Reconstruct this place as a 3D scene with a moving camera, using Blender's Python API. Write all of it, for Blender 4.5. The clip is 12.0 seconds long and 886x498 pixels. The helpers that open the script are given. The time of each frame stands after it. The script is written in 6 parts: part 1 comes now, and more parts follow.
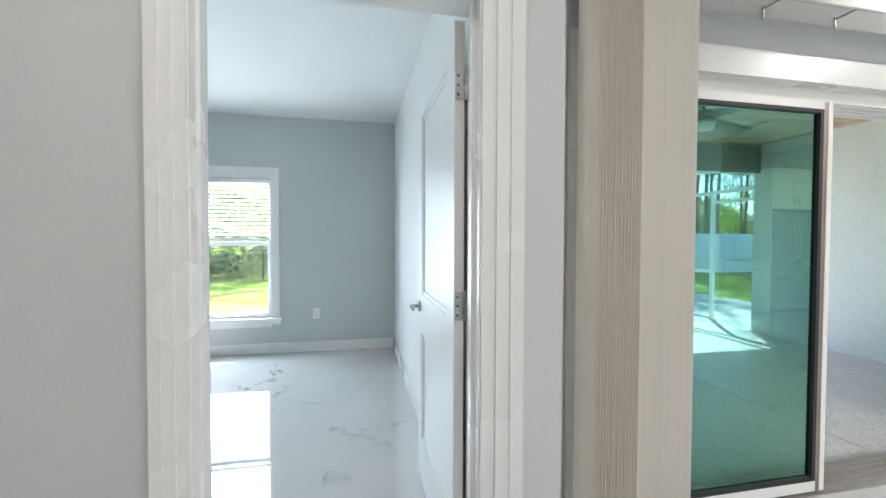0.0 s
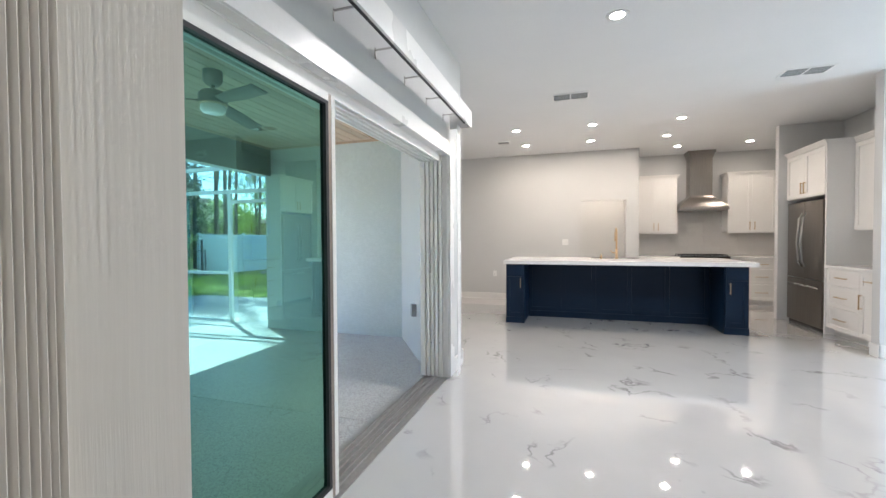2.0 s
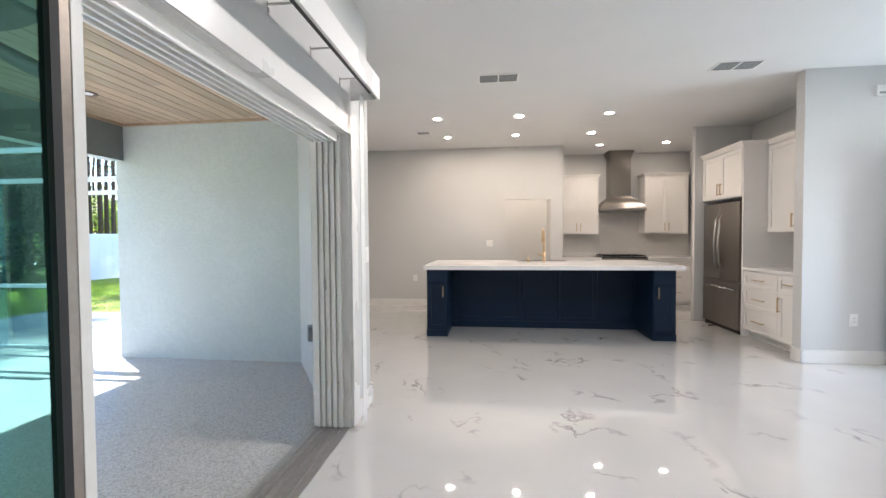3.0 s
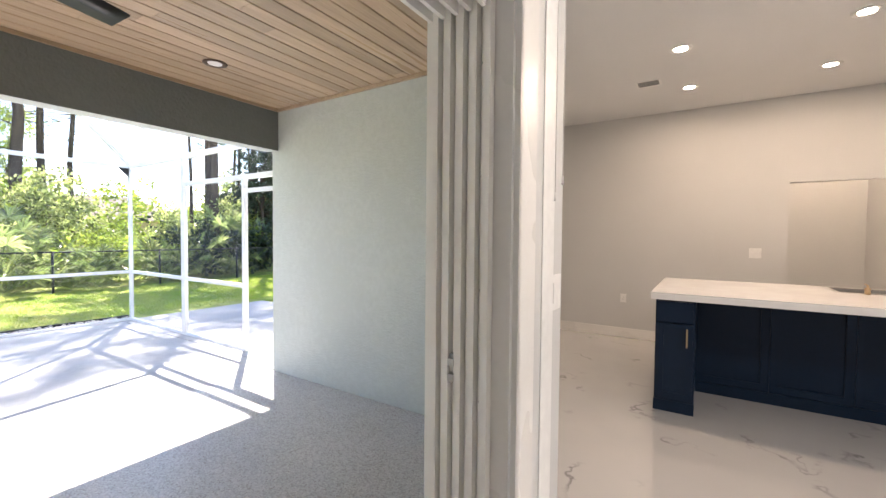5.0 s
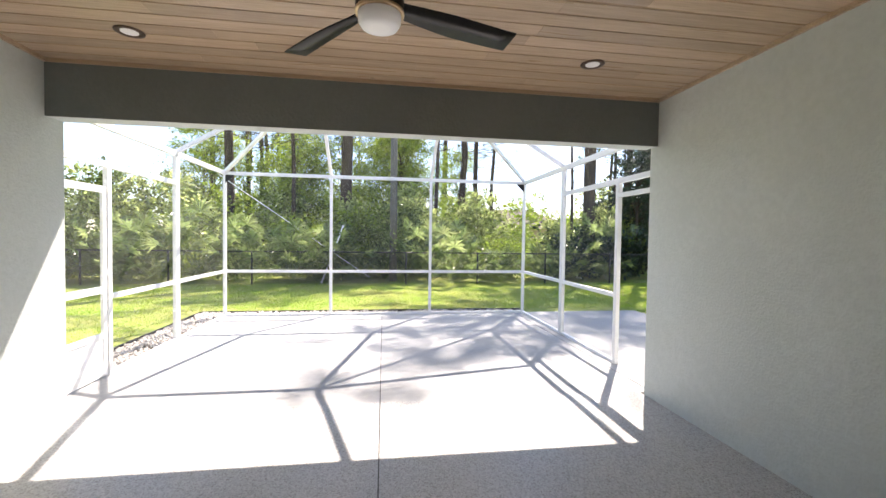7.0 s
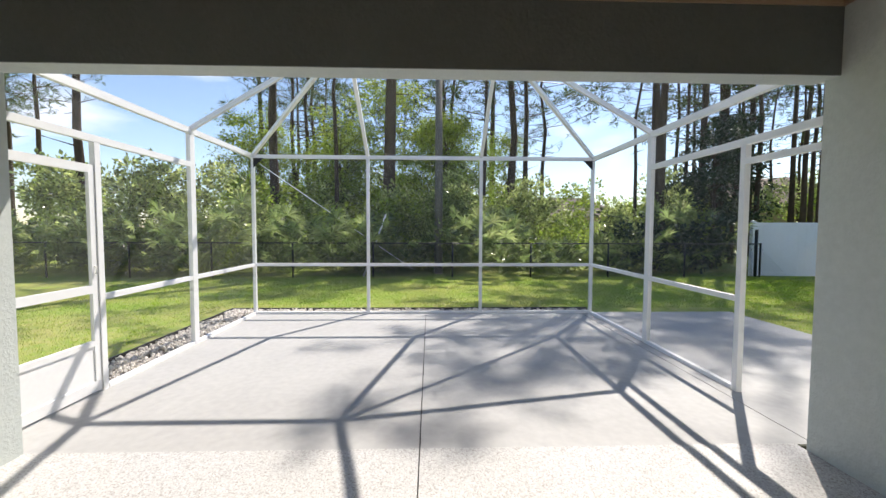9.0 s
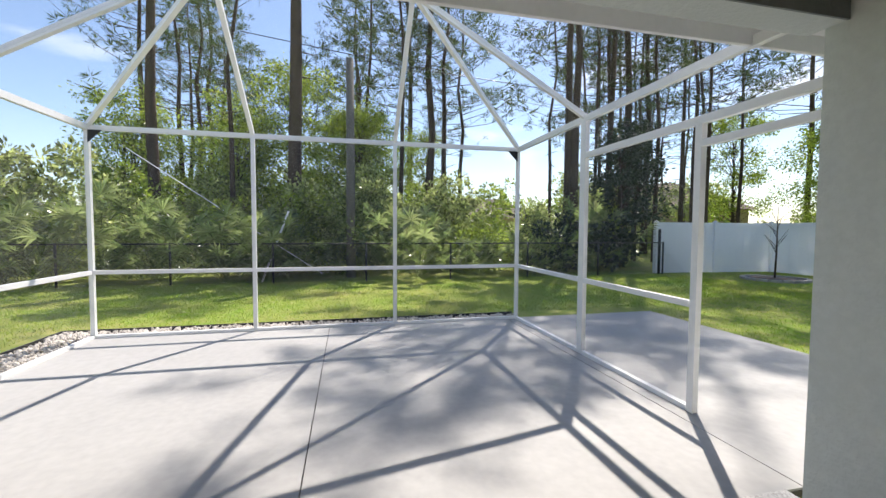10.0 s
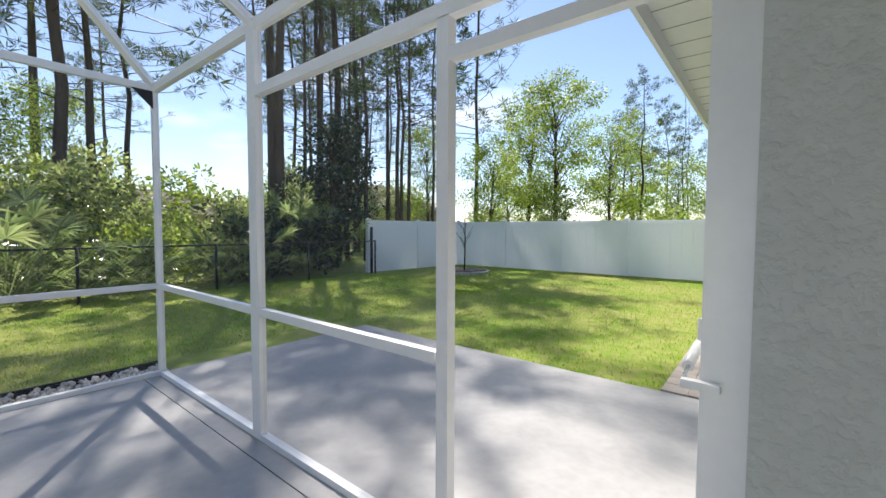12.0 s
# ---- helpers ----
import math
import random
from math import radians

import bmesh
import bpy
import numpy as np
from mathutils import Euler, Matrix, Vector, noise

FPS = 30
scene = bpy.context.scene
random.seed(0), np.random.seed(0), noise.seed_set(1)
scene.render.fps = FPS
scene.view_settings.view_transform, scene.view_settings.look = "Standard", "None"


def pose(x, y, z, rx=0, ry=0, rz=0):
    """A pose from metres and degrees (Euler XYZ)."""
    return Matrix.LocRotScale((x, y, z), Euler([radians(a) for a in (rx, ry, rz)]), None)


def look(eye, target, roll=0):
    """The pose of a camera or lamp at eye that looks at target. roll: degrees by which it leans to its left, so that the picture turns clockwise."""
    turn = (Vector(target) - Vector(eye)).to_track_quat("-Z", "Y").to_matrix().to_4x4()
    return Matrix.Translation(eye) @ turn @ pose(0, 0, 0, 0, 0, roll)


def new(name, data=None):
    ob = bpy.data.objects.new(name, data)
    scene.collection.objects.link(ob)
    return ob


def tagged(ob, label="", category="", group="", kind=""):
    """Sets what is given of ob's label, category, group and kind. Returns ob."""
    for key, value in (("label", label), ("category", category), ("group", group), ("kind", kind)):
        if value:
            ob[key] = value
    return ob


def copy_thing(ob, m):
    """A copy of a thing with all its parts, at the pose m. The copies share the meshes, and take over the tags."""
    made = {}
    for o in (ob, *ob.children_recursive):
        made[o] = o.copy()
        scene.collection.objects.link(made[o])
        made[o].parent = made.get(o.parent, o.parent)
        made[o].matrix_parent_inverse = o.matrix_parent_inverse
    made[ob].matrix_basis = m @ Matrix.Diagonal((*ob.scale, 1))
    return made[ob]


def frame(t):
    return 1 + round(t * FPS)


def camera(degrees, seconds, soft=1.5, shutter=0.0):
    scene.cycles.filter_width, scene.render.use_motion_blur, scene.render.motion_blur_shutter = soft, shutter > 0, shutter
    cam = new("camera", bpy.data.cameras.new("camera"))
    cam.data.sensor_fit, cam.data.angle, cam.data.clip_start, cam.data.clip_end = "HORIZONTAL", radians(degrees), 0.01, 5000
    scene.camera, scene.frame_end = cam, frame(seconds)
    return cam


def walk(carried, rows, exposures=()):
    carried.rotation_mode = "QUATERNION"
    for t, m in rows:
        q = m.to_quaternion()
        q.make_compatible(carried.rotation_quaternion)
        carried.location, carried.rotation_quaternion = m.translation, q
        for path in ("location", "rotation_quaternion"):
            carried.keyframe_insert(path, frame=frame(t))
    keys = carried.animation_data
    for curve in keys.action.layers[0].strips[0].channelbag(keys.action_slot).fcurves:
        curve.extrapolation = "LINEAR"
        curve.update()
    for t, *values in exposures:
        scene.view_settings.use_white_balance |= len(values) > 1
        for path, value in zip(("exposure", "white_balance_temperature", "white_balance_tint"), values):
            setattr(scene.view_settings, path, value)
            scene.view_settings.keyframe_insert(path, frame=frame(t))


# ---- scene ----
cam = camera(94.6, 12.0)
PATH = [
    (0, (1.609, -2.296, 1.288), (-0.348, -1.885, 1.239), 0.2),
    (0.5, (1.382, -2.21, 1.292), (-0.376, -1.256, 1.252), 0.3),
    (1, (1.25, -2.14, 1.285), (-0.16, -0.723, 1.254), 0.1),
    (1.5, (1.155, -2.009, 1.283), (0.166, -0.271, 1.24), 0.1),
    (2, (1.107, -1.732, 1.274), (0.503, 0.174, 1.229), -0.3),
    (2.5, (1.067, -1.338, 1.269), (0.753, 0.636, 1.219), -0.4),
    (2.7, (1.045, -1.158, 1.294), (0.812, 0.827, 1.238), -0.4),
    (4.3, (0.74, 0.314, 1.374), (0.196, 2.238, 1.304), 0.2),
    (4.5, (0.697, 0.503, 1.357), (0.002, 2.377, 1.294), 0.1),
    (5, (0.453, 0.84, 1.391), (-0.624, 2.524, 1.326), 0.5),
    (5.5, (0.274, 1.007, 1.407), (-1.169, 2.391, 1.344), 0.5),
    (6, (0.193, 1.084, 1.419), (-1.542, 2.078, 1.361), 0.6),
    (6.5, (0.156, 1.08, 1.42), (-1.751, 1.679, 1.361), 0.6),
    (7, (0.122, 1.058, 1.403), (-1.857, 1.346, 1.346), 0.8),
    (7.2, (0.118, 1.046, 1.411), (-1.871, 1.249, 1.35), 0.7),
    (8.8, (-0.759, 1.075, 1.402), (-2.755, 1.122, 1.291), 0.3),
    (9, (-0.962, 1.104, 1.35), (-2.959, 1.169, 1.247), 0.2),
    (9.5, (-1.452, 1.159, 1.318), (-3.439, 1.358, 1.216), 0.3),
    (10, (-1.932, 1.296, 1.29), (-3.877, 1.751, 1.193), 0.3),
    (10.5, (-2.373, 1.462, 1.282), (-4.206, 2.257, 1.185), 0.3),
    (11, (-2.747, 1.731, 1.283), (-4.403, 2.848, 1.183), 0.4),
    (11.5, (-3.154, 2.137, 1.258), (-4.598, 3.518, 1.161), 0.3),
    (12, (-3.493, 2.593, 1.255), (-4.745, 4.15, 1.16), 0.2),
]
walk(cam, [(t, look(eye, target, roll)) for t, eye, target, roll in PATH],
     [(0, 3.05, 5900, 11), (0.5, 3.1, 6000, 12), (1, 3.1, 5600, 12), (1.5, 3.0, 5600, 11), (2.7, 2.8, 5700, 12), (4.3, 2.55, 6450, 18), (5.5, 2.6, 6700, 19), (6, 2.5, 6800, 20), (6.5, 2.1, 6800, 19), (7.2, 1.75, 6850, 18), (8.8, 0.88, 6600, 13), (9.5, 0.88, 6650, 14), (10.5, 0.95, 6650, 14), (12, 0.85, 6500, 14)])

# ---------- world and light ----------
world = bpy.data.worlds.new("world")
scene.world = world
world.use_nodes = True
wn, wl = world.node_tree.nodes, world.node_tree.links
SUN_TO = Vector((-0.82, 0.573, 1.42)).normalized()
sky = wn.new("ShaderNodeTexSky")
sky.sky_type = "NISHITA"
sky.sun_disc = False
sky.sun_elevation = math.asin(SUN_TO.z)
sky.sun_rotation = math.atan2(SUN_TO.x, SUN_TO.y)
sky.air_density, sky.dust_density, sky.ozone_density = 1.0, 0.3, 1.6
# thin broken cloud over the blue
wc = wn.new("ShaderNodeTexCoord")
wm = wn.new("ShaderNodeMapping")
wm.inputs["Scale"].default_value = (1.0, 1.0, 3.2)
wl.new(wc.outputs["Generated"], wm.inputs["Vector"])
cn = wn.new("ShaderNodeTexNoise")
cn.inputs["Scale"].default_value, cn.inputs["Detail"].default_value = 2.6, 8.0
wl.new(wm.outputs["Vector"], cn.inputs["Vector"])
cr = wn.new("ShaderNodeValToRGB")
cr.color_ramp.elements[0].position, cr.color_ramp.elements[1].position = 0.57, 0.78
cr.color_ramp.elements[1].color = (0.85, 0.85, 0.85, 1)
wl.new(cn.outputs["Fac"], cr.inputs["Fac"])
cm = wn.new("ShaderNodeMixRGB")
cm.inputs["Color2"].default_value = (8.0, 8.2, 8.6, 1)
wl.new(cr.outputs["Color"], cm.inputs["Fac"])
wl.new(sky.outputs["Color"], cm.inputs["Color1"])
wl.new(cm.outputs["Color"], wn["Background"].inputs["Color"])
wn["Background"].inputs["Strength"].default_value = 0.11

sun = new("sun", bpy.data.lights.new("sun", "SUN"))
sun.data.energy, sun.data.angle, sun.data.color = 4.2, radians(0.55), (1.0, 0.95, 0.86)
sun.matrix_world = look((0, 0, 30), Vector((0, 0, 30)) - SUN_TO)

# ---------- materials ----------
def nodes_of(name):
    m = bpy.data.materials.new(name)
    m.use_nodes = True
    return m, m.node_tree.nodes, m.node_tree.links


def surface(name, c1, c2=None, rough=0.5, big=1.5, fine=30.0, amount=0.5, bump=0.0, bump_scale=60.0, metal=0.0, per_object=0.0, per_island=0.0, stretch=(1, 1, 1), spec=0.5, rough_var=0.08, trans=0.0, glow=1.7, knock=False):
    """A painted, cast or grown surface: two colours mixed by a large and a fine noise, with relief and uneven gloss."""
    m, n, l = nodes_of(name)
    b = n["Principled BSDF"]
    b.inputs["Roughness"].default_value, b.inputs["Metallic"].default_value = rough, metal
    b.inputs["Specular IOR Level"].default_value = spec
    c2 = c2 or tuple(0.88 * v for v in c1)
    tc = n.new("ShaderNodeTexCoord")
    mp = n.new("ShaderNodeMapping")
    mp.inputs["Scale"].default_value = stretch
    l.new(tc.outputs["Object"], mp.inputs["Vector"])
    na, nb = n.new("ShaderNodeTexNoise"), n.new("ShaderNodeTexNoise")
    na.inputs["Scale"].default_value, na.inputs["Detail"].default_value = big, 4.0
    nb.inputs["Scale"].default_value, nb.inputs["Detail"].default_value = fine, 3.0
    for x in (na, nb):
        l.new(mp.outputs["Vector"], x.inputs["Vector"])
    mx = n.new("ShaderNodeMath")
    mx.operation = "ADD"
    l.new(na.outputs["Fac"], mx.inputs[0])
    l.new(nb.outputs["Fac"], mx.inputs[1])
    mr = n.new("ShaderNodeMapRange")
    mr.inputs["From Min"].default_value, mr.inputs["From Max"].default_value = 0.7, 1.3
    mr.inputs["To Max"].default_value = amount * 2
    l.new(mx.outputs[0], mr.inputs["Value"])
    mix = n.new("ShaderNodeMixRGB")
    mix.inputs["Color1"].default_value, mix.inputs["Color2"].default_value = (*c1, 1), (*c2, 1)
    l.new(mr.outputs["Result"], mix.inputs["Fac"])
    col = mix.outputs["Color"]
    if per_object or per_island:
        src = n.new("ShaderNodeObjectInfo") if per_object else n.new("ShaderNodeNewGeometry")
        out = src.outputs["Random"] if per_object else src.outputs["Random Per Island"]
        k = per_object or per_island
        hs = n.new("ShaderNodeHueSaturation")
        r1 = n.new("ShaderNodeMapRange")
        r1.inputs["To Min"].default_value, r1.inputs["To Max"].default_value = 1 - k, 1 + k
        l.new(out, r1.inputs["Value"])
        l.new(r1.outputs["Result"], hs.inputs["Value"])
        l.new(col, hs.inputs["Color"])
        col = hs.outputs["Color"]
    l.new(col, b.inputs["Base Color"])
    rr = n.new("ShaderNodeMapRange")
    rr.inputs["To Min"].default_value, rr.inputs["To Max"].default_value = max(0.02, rough - rough_var), min(1, rough + rough_var)
    l.new(na.outputs["Fac"], rr.inputs["Value"])
    l.new(rr.outputs["Result"], b.inputs["Roughness"])
    if bump:
        nz = n.new("ShaderNodeTexNoise")
        nz.inputs["Scale"].default_value, nz.inputs["Detail"].default_value = bump_scale, 4.0
        l.new(mp.outputs["Vector"], nz.inputs["Vector"])
        bp = n.new("ShaderNodeBump")
        bp.inputs["Strength"].default_value, bp.inputs["Distance"].default_value = bump, 0.01
        relief = nz.outputs["Fac"]
        if knock:      # flattened islands of a knocked-down finish
            kd = n.new("ShaderNodeMapRange")
            kd.inputs["From Min"].default_value, kd.inputs["From Max"].default_value = 0.44, 0.62
            l.new(relief, kd.inputs["Value"])
            relief = kd.outputs["Result"]
        l.new(relief, bp.inputs["Height"])
        l.new(bp.outputs["Normal"], b.inputs["Normal"])
    if trans:
        tb = n.new("ShaderNodeBsdfTranslucent")
        tg = n.new("ShaderNodeHueSaturation")
        tg.inputs["Saturation"].default_value, tg.inputs["Value"].default_value = 1.05, glow
        l.new(col, tg.inputs["Color"])
        l.new(tg.outputs["Color"], tb.inputs["Color"])
        ms = n.new("ShaderNodeMixShader")
        ms.inputs["Fac"].default_value = trans
        l.new(b.outputs["BSDF"], ms.inputs[1])
        l.new(tb.outputs["BSDF"], ms.inputs[2])
        l.new(ms.outputs["Shader"], n["Material Output"].inputs["Surface"])
    return m


def marble(name):
    """Polished white porcelain with sparse grey-gold veins."""
    m, n, l = nodes_of(name)
    b = n["Principled BSDF"]
    tc = n.new("ShaderNodeTexCoord")
    warp = n.new("ShaderNodeTexNoise")
    warp.inputs["Scale"].default_value, warp.inputs["Detail"].default_value = 2.0, 6.0
    l.new(tc.outputs["Object"], warp.inputs["Vector"])
    add = n.new("ShaderNodeMixRGB")
    add.blend_type = "ADD"
    add.inputs["Fac"].default_value = 0.9
    l.new(tc.outputs["Object"], add.inputs["Color1"])
    l.new(warp.outputs["Color"], add.inputs["Color2"])
    v = n.new("ShaderNodeTexNoise")
    v.inputs["Scale"].default_value, v.inputs["Detail"].default_value = 1.5, 3.0
    l.new(add.outputs["Color"], v.inputs["Vector"])
    s = n.new("ShaderNodeMath")
    s.operation = "SUBTRACT"
    s.inputs[1].default_value = 0.5
    l.new(v.outputs["Fac"], s.inputs[0])
    a = n.new("ShaderNodeMath")
    a.operation = "ABSOLUTE"
    l.new(s.outputs[0], a.inputs[0])
    vein = n.new("ShaderNodeMapRange")
    vein.inputs["From Min"].default_value, vein.inputs["From Max"].default_value = 0.0, 0.022
    vein.inputs["To Min"].default_value, vein.inputs["To Max"].default_value = 1.0, 0.0
    l.new(a.outputs[0], vein.inputs["Value"])
    mk = n.new("ShaderNodeTexNoise")
    mk.inputs["Scale"].default_value, mk.inputs["Detail"].default_value = 2.1, 2.0
    l.new(tc.outputs["Object"], mk.inputs["Vector"])
    mr = n.new("ShaderNodeMapRange")
    mr.inputs["From Min"].default_value, mr.inputs["From Max"].default_value = 0.52, 0.66
    l.new(mk.outputs["Fac"], mr.inputs["Value"])
    f = n.new("ShaderNodeMath")
    f.operation = "MULTIPLY"
    l.new(vein.outputs["Result"], f.inputs[0])
    l.new(mr.outputs["Result"], f.inputs[1])
    cloud = n.new("ShaderNodeMixRGB")
    cloud.inputs["Color1"].default_value, cloud.inputs["Color2"].default_value = (0.60, 0.59, 0.575, 1), (0.51, 0.505, 0.50, 1)
    l.new(warp.outputs["Fac"], cloud.inputs["Fac"])
    mix = n.new("ShaderNodeMixRGB")
    mix.inputs["Color2"].default_value = (0.26, 0.25, 0.25, 1)
    l.new(f.outputs[0], mix.inputs["Fac"])
    l.new(cloud.outputs["Color"], mix.inputs["Color1"])
    l.new(mix.outputs["Color"], b.inputs["Base Color"])
    b.inputs["Roughness"].default_value = 0.035
    b.inputs["Coat Weight"].default_value, b.inputs["Coat Roughness"].default_value = 1.0, 0.015
    return m


def speckle(name):
    """Sealed concrete with a broadcast of light and dark chips."""
    m, n, l = nodes_of(name)
    b = n["Principled BSDF"]
    tc = n.new("ShaderNodeTexCoord")
    vo = n.new("ShaderNodeTexVoronoi")
    vo.inputs["Scale"].default_value = 120.0
    l.new(tc.outputs["Object"], vo.inputs["Vector"])
    sp = n.new("ShaderNodeSeparateColor")
    l.new(vo.outputs["Color"], sp.inputs["Color"])
    ra = n.new("ShaderNodeValToRGB")
    e = ra.color_ramp.elements
    e[0].position, e[0].color = 0.0, (0.38, 0.355, 0.33, 1)
    e[1].position, e[1].color = 1.0, (0.66, 0.645, 0.62, 1)
    x = e.new(0.25)
    x.color = (0.50, 0.49, 0.475, 1)
    x = e.new(0.7)
    x.color = (0.58, 0.57, 0.555, 1)
    l.new(sp.outputs["Red"], ra.inputs["Fac"])
    no = n.new("ShaderNodeTexNoise")
    no.inputs["Scale"].default_value, no.inputs["Detail"].default_value = 1.2, 6.0
    l.new(tc.outputs["Object"], no.inputs["Vector"])
    mu = n.new("ShaderNodeMixRGB")
    mu.blend_type = "MULTIPLY"
    mu.inputs["Fac"].default_value = 0.12
    l.new(ra.outputs["Color"], mu.inputs["Color1"])
    l.new(no.outputs["Fac"], mu.inputs["Color2"])
    l.new(mu.outputs["Color"], b.inputs["Base Color"])
    b.inputs["Roughness"].default_value = 0.27
    bp = n.new("ShaderNodeBump")
    bp.inputs["Strength"].default_value, bp.inputs["Distance"].default_value = 0.25, 0.003
    l.new(sp.outputs["Green"], bp.inputs["Height"])
    l.new(bp.outputs["Normal"], b.inputs["Normal"])
    return m


def glass(name, tint, gloss=(1, 1, 1), power=4.0, base=0.05):
    """Thin flat glass: tinted straight through, mirror-like towards grazing angles."""
    m, n, l = nodes_of(name)
    n.remove(n["Principled BSDF"])
    t, g, mx, lw = n.new("ShaderNodeBsdfTransparent"), n.new("ShaderNodeBsdfGlossy"), n.new("ShaderNodeMixShader"), n.new("ShaderNodeLayerWeight")
    t.inputs["Color"].default_value = (*tint, 1)
    g.inputs["Roughness"].default_value = 0.0
    g.inputs["Color"].default_value = (*gloss, 1)
    p = n.new("ShaderNodeMath")
    p.operation = "POWER"
    p.inputs[1].default_value = power
    a = n.new("ShaderNodeMath")
    a.operation = "MULTIPLY_ADD"
    a.inputs[1].default_value, a.inputs[2].default_value = 0.9, base
    l.new(lw.outputs["Facing"], p.inputs[0])
    l.new(p.outputs[0], a.inputs[0])
    l.new(a.outputs[0], mx.inputs["Fac"])
    l.new(t.outputs["BSDF"], mx.inputs[1])
    l.new(g.outputs["BSDF"], mx.inputs[2])
    l.new(mx.outputs["Shader"], n["Material Output"].inputs["Surface"])
    return m


def mesh_screen(name, cover, col):
    m, n, l = nodes_of(name)
    b = n["Principled BSDF"]
    b.inputs["Base Color"].default_value, b.inputs["Roughness"].default_value = (*col, 1), 0.6
    t, mx = n.new("ShaderNodeBsdfTransparent"), n.new("ShaderNodeMixShader")
    mx.inputs["Fac"].default_value = cover
    l.new(t.outputs["BSDF"], mx.inputs[1])
    l.new(b.outputs["BSDF"], mx.inputs[2])
    l.new(mx.outputs["Shader"], n["Material Output"].inputs["Surface"])
    return m


def lit(name, col, strength):
    m, n, l = nodes_of(name)
    b = n["Principled BSDF"]
    b.inputs["Base Color"].default_value = (0.9, 0.9, 0.9, 1)
    b.inputs["Emission Color"].default_value, b.inputs["Emission Strength"].default_value = (*col, 1), strength
    return m


WALL = surface("wall_paint", (0.60, 0.605, 0.60), (0.57, 0.575, 0.57), rough=0.55, fine=80, bump=0.06, bump_scale=160)
BEDWALL = surface("bedroom_paint", (0.545, 0.58, 0.57), (0.52, 0.555, 0.545), rough=0.55, fine=80, bump=0.05, bump_scale=160)
CEIL = surface("ceiling_paint", (0.76, 0.765, 0.765), (0.73, 0.735, 0.735), rough=0.75, fine=90, bump=0.1, bump_scale=120)
TRIM = surface("trim_paint", (0.80, 0.79, 0.77), (0.77, 0.76, 0.74), rough=0.28, fine=50)
DOORW = surface("door_paint", (0.80, 0.80, 0.79), (0.77, 0.77, 0.76), rough=0.35, fine=60, bump=0.03, bump_scale=90)
VINYL = surface("vane_vinyl", (0.78, 0.735, 0.66), (0.745, 0.70, 0.625), rough=0.6, big=3, fine=20, per_object=0.015, stretch=(12, 12, 0.3), bump=0.05, bump_scale=20)
ALU = surface("white_aluminium", (0.83, 0.83, 0.83), (0.79, 0.79, 0.79), rough=0.35, fine=25)
FRAMEW = surface("door_frame_aluminium", (0.88, 0.865, 0.83), (0.85, 0.835, 0.80), rough=0.35, fine=40)
TRACKM = surface("track_metal", (0.42, 0.41, 0.40), (0.34, 0.33, 0.32), rough=0.4, metal=0.7, fine=40)
GASKET = surface("black_gasket", (0.02, 0.02, 0.022), rough=0.6)
MARBLE = marble("polished_marble_tile")
SPECK = speckle("speckled_patio_coating")
STUCCO = surface("stucco_paint", (0.58, 0.62, 0.60), (0.535, 0.575, 0.555), rough=0.8, big=1.2, fine=24, amount=0.75, bump=0.2, bump_scale=48, knock=True)
CONC = surface("grey_concrete", (0.41, 0.405, 0.395), (0.345, 0.34, 0.335), rough=0.72, big=0.8, fine=14, bump=0.08, bump_scale=220)
JOINT = surface("joint_shadow_filler", (0.10, 0.095, 0.09), rough=0.9)
NAVY = surface("navy_lacquer", (0.003, 0.013, 0.034), (0.004, 0.016, 0.040), rough=0.42, fine=40, spec=0.25)
CAB = surface("cabinet_white", (0.80, 0.785, 0.76), (0.77, 0.755, 0.73), rough=0.35, fine=50)
QUARTZ = surface("white_quartz", (0.82, 0.815, 0.80), (0.74, 0.735, 0.73), rough=0.15, big=2.5, fine=9, amount=0.35)
STEEL = surface("brushed_steel", (0.34, 0.315, 0.285), (0.27, 0.25, 0.23), rough=0.32, metal=1.0, stretch=(60, 60, 1), fine=12, big=2)
BRASS = surface("brushed_gold", (0.60, 0.45, 0.28), (0.50, 0.37, 0.23), rough=0.3, metal=1.0)
NICKEL = surface("satin_nickel", (0.55, 0.54, 0.52), (0.48, 0.47, 0.45), rough=0.28, metal=1.0)
BLACKM = surface("matt_black_metal", (0.018, 0.018, 0.02), rough=0.4, metal=0.3)
BRONZEF = surface("bronze_anodised", (0.33, 0.28, 0.24), (0.27, 0.23, 0.20), rough=0.35, metal=0.6, fine=40)
BRONZE = surface("bronze_ring", (0.10, 0.065, 0.045), (0.08, 0.05, 0.035), rough=0.35, metal=0.6)
PLASTIC = surface("white_plastic", (0.84, 0.84, 0.83), rough=0.35)
GREYP = surface("grey_plastic", (0.32, 0.33, 0.33), rough=0.5)
VENTD = surface("dark_backing", (0.06, 0.065, 0.07), rough=0.8)
BLUE = surface("blue_door_paint", (0.015, 0.20, 0.30), (0.013, 0.18, 0.27), rough=0.35)
TILEB = surface("backsplash_tile", (0.70, 0.68, 0.65), (0.66, 0.64, 0.61), rough=0.15, per_object=0.03)
GLASS = glass("tinted_slider_glass", (0.195, 0.37, 0.335), (0.42, 0.82, 0.62), 1.9, 0.10)
CLEAR = glass("window_glass", (0.97, 0.985, 0.98))
SCREEN = mesh_screen("insect_screen", 0.09, (0.40, 0.40, 0.40))
LAMP = lit("lamp_disc", (1.0, 0.86, 0.68), 14.0)
FANLAMP = lit("fan_lamp_lens", (1.0, 0.95, 0.88), 0.02)


# ---------- small builders ----------
AT = {}


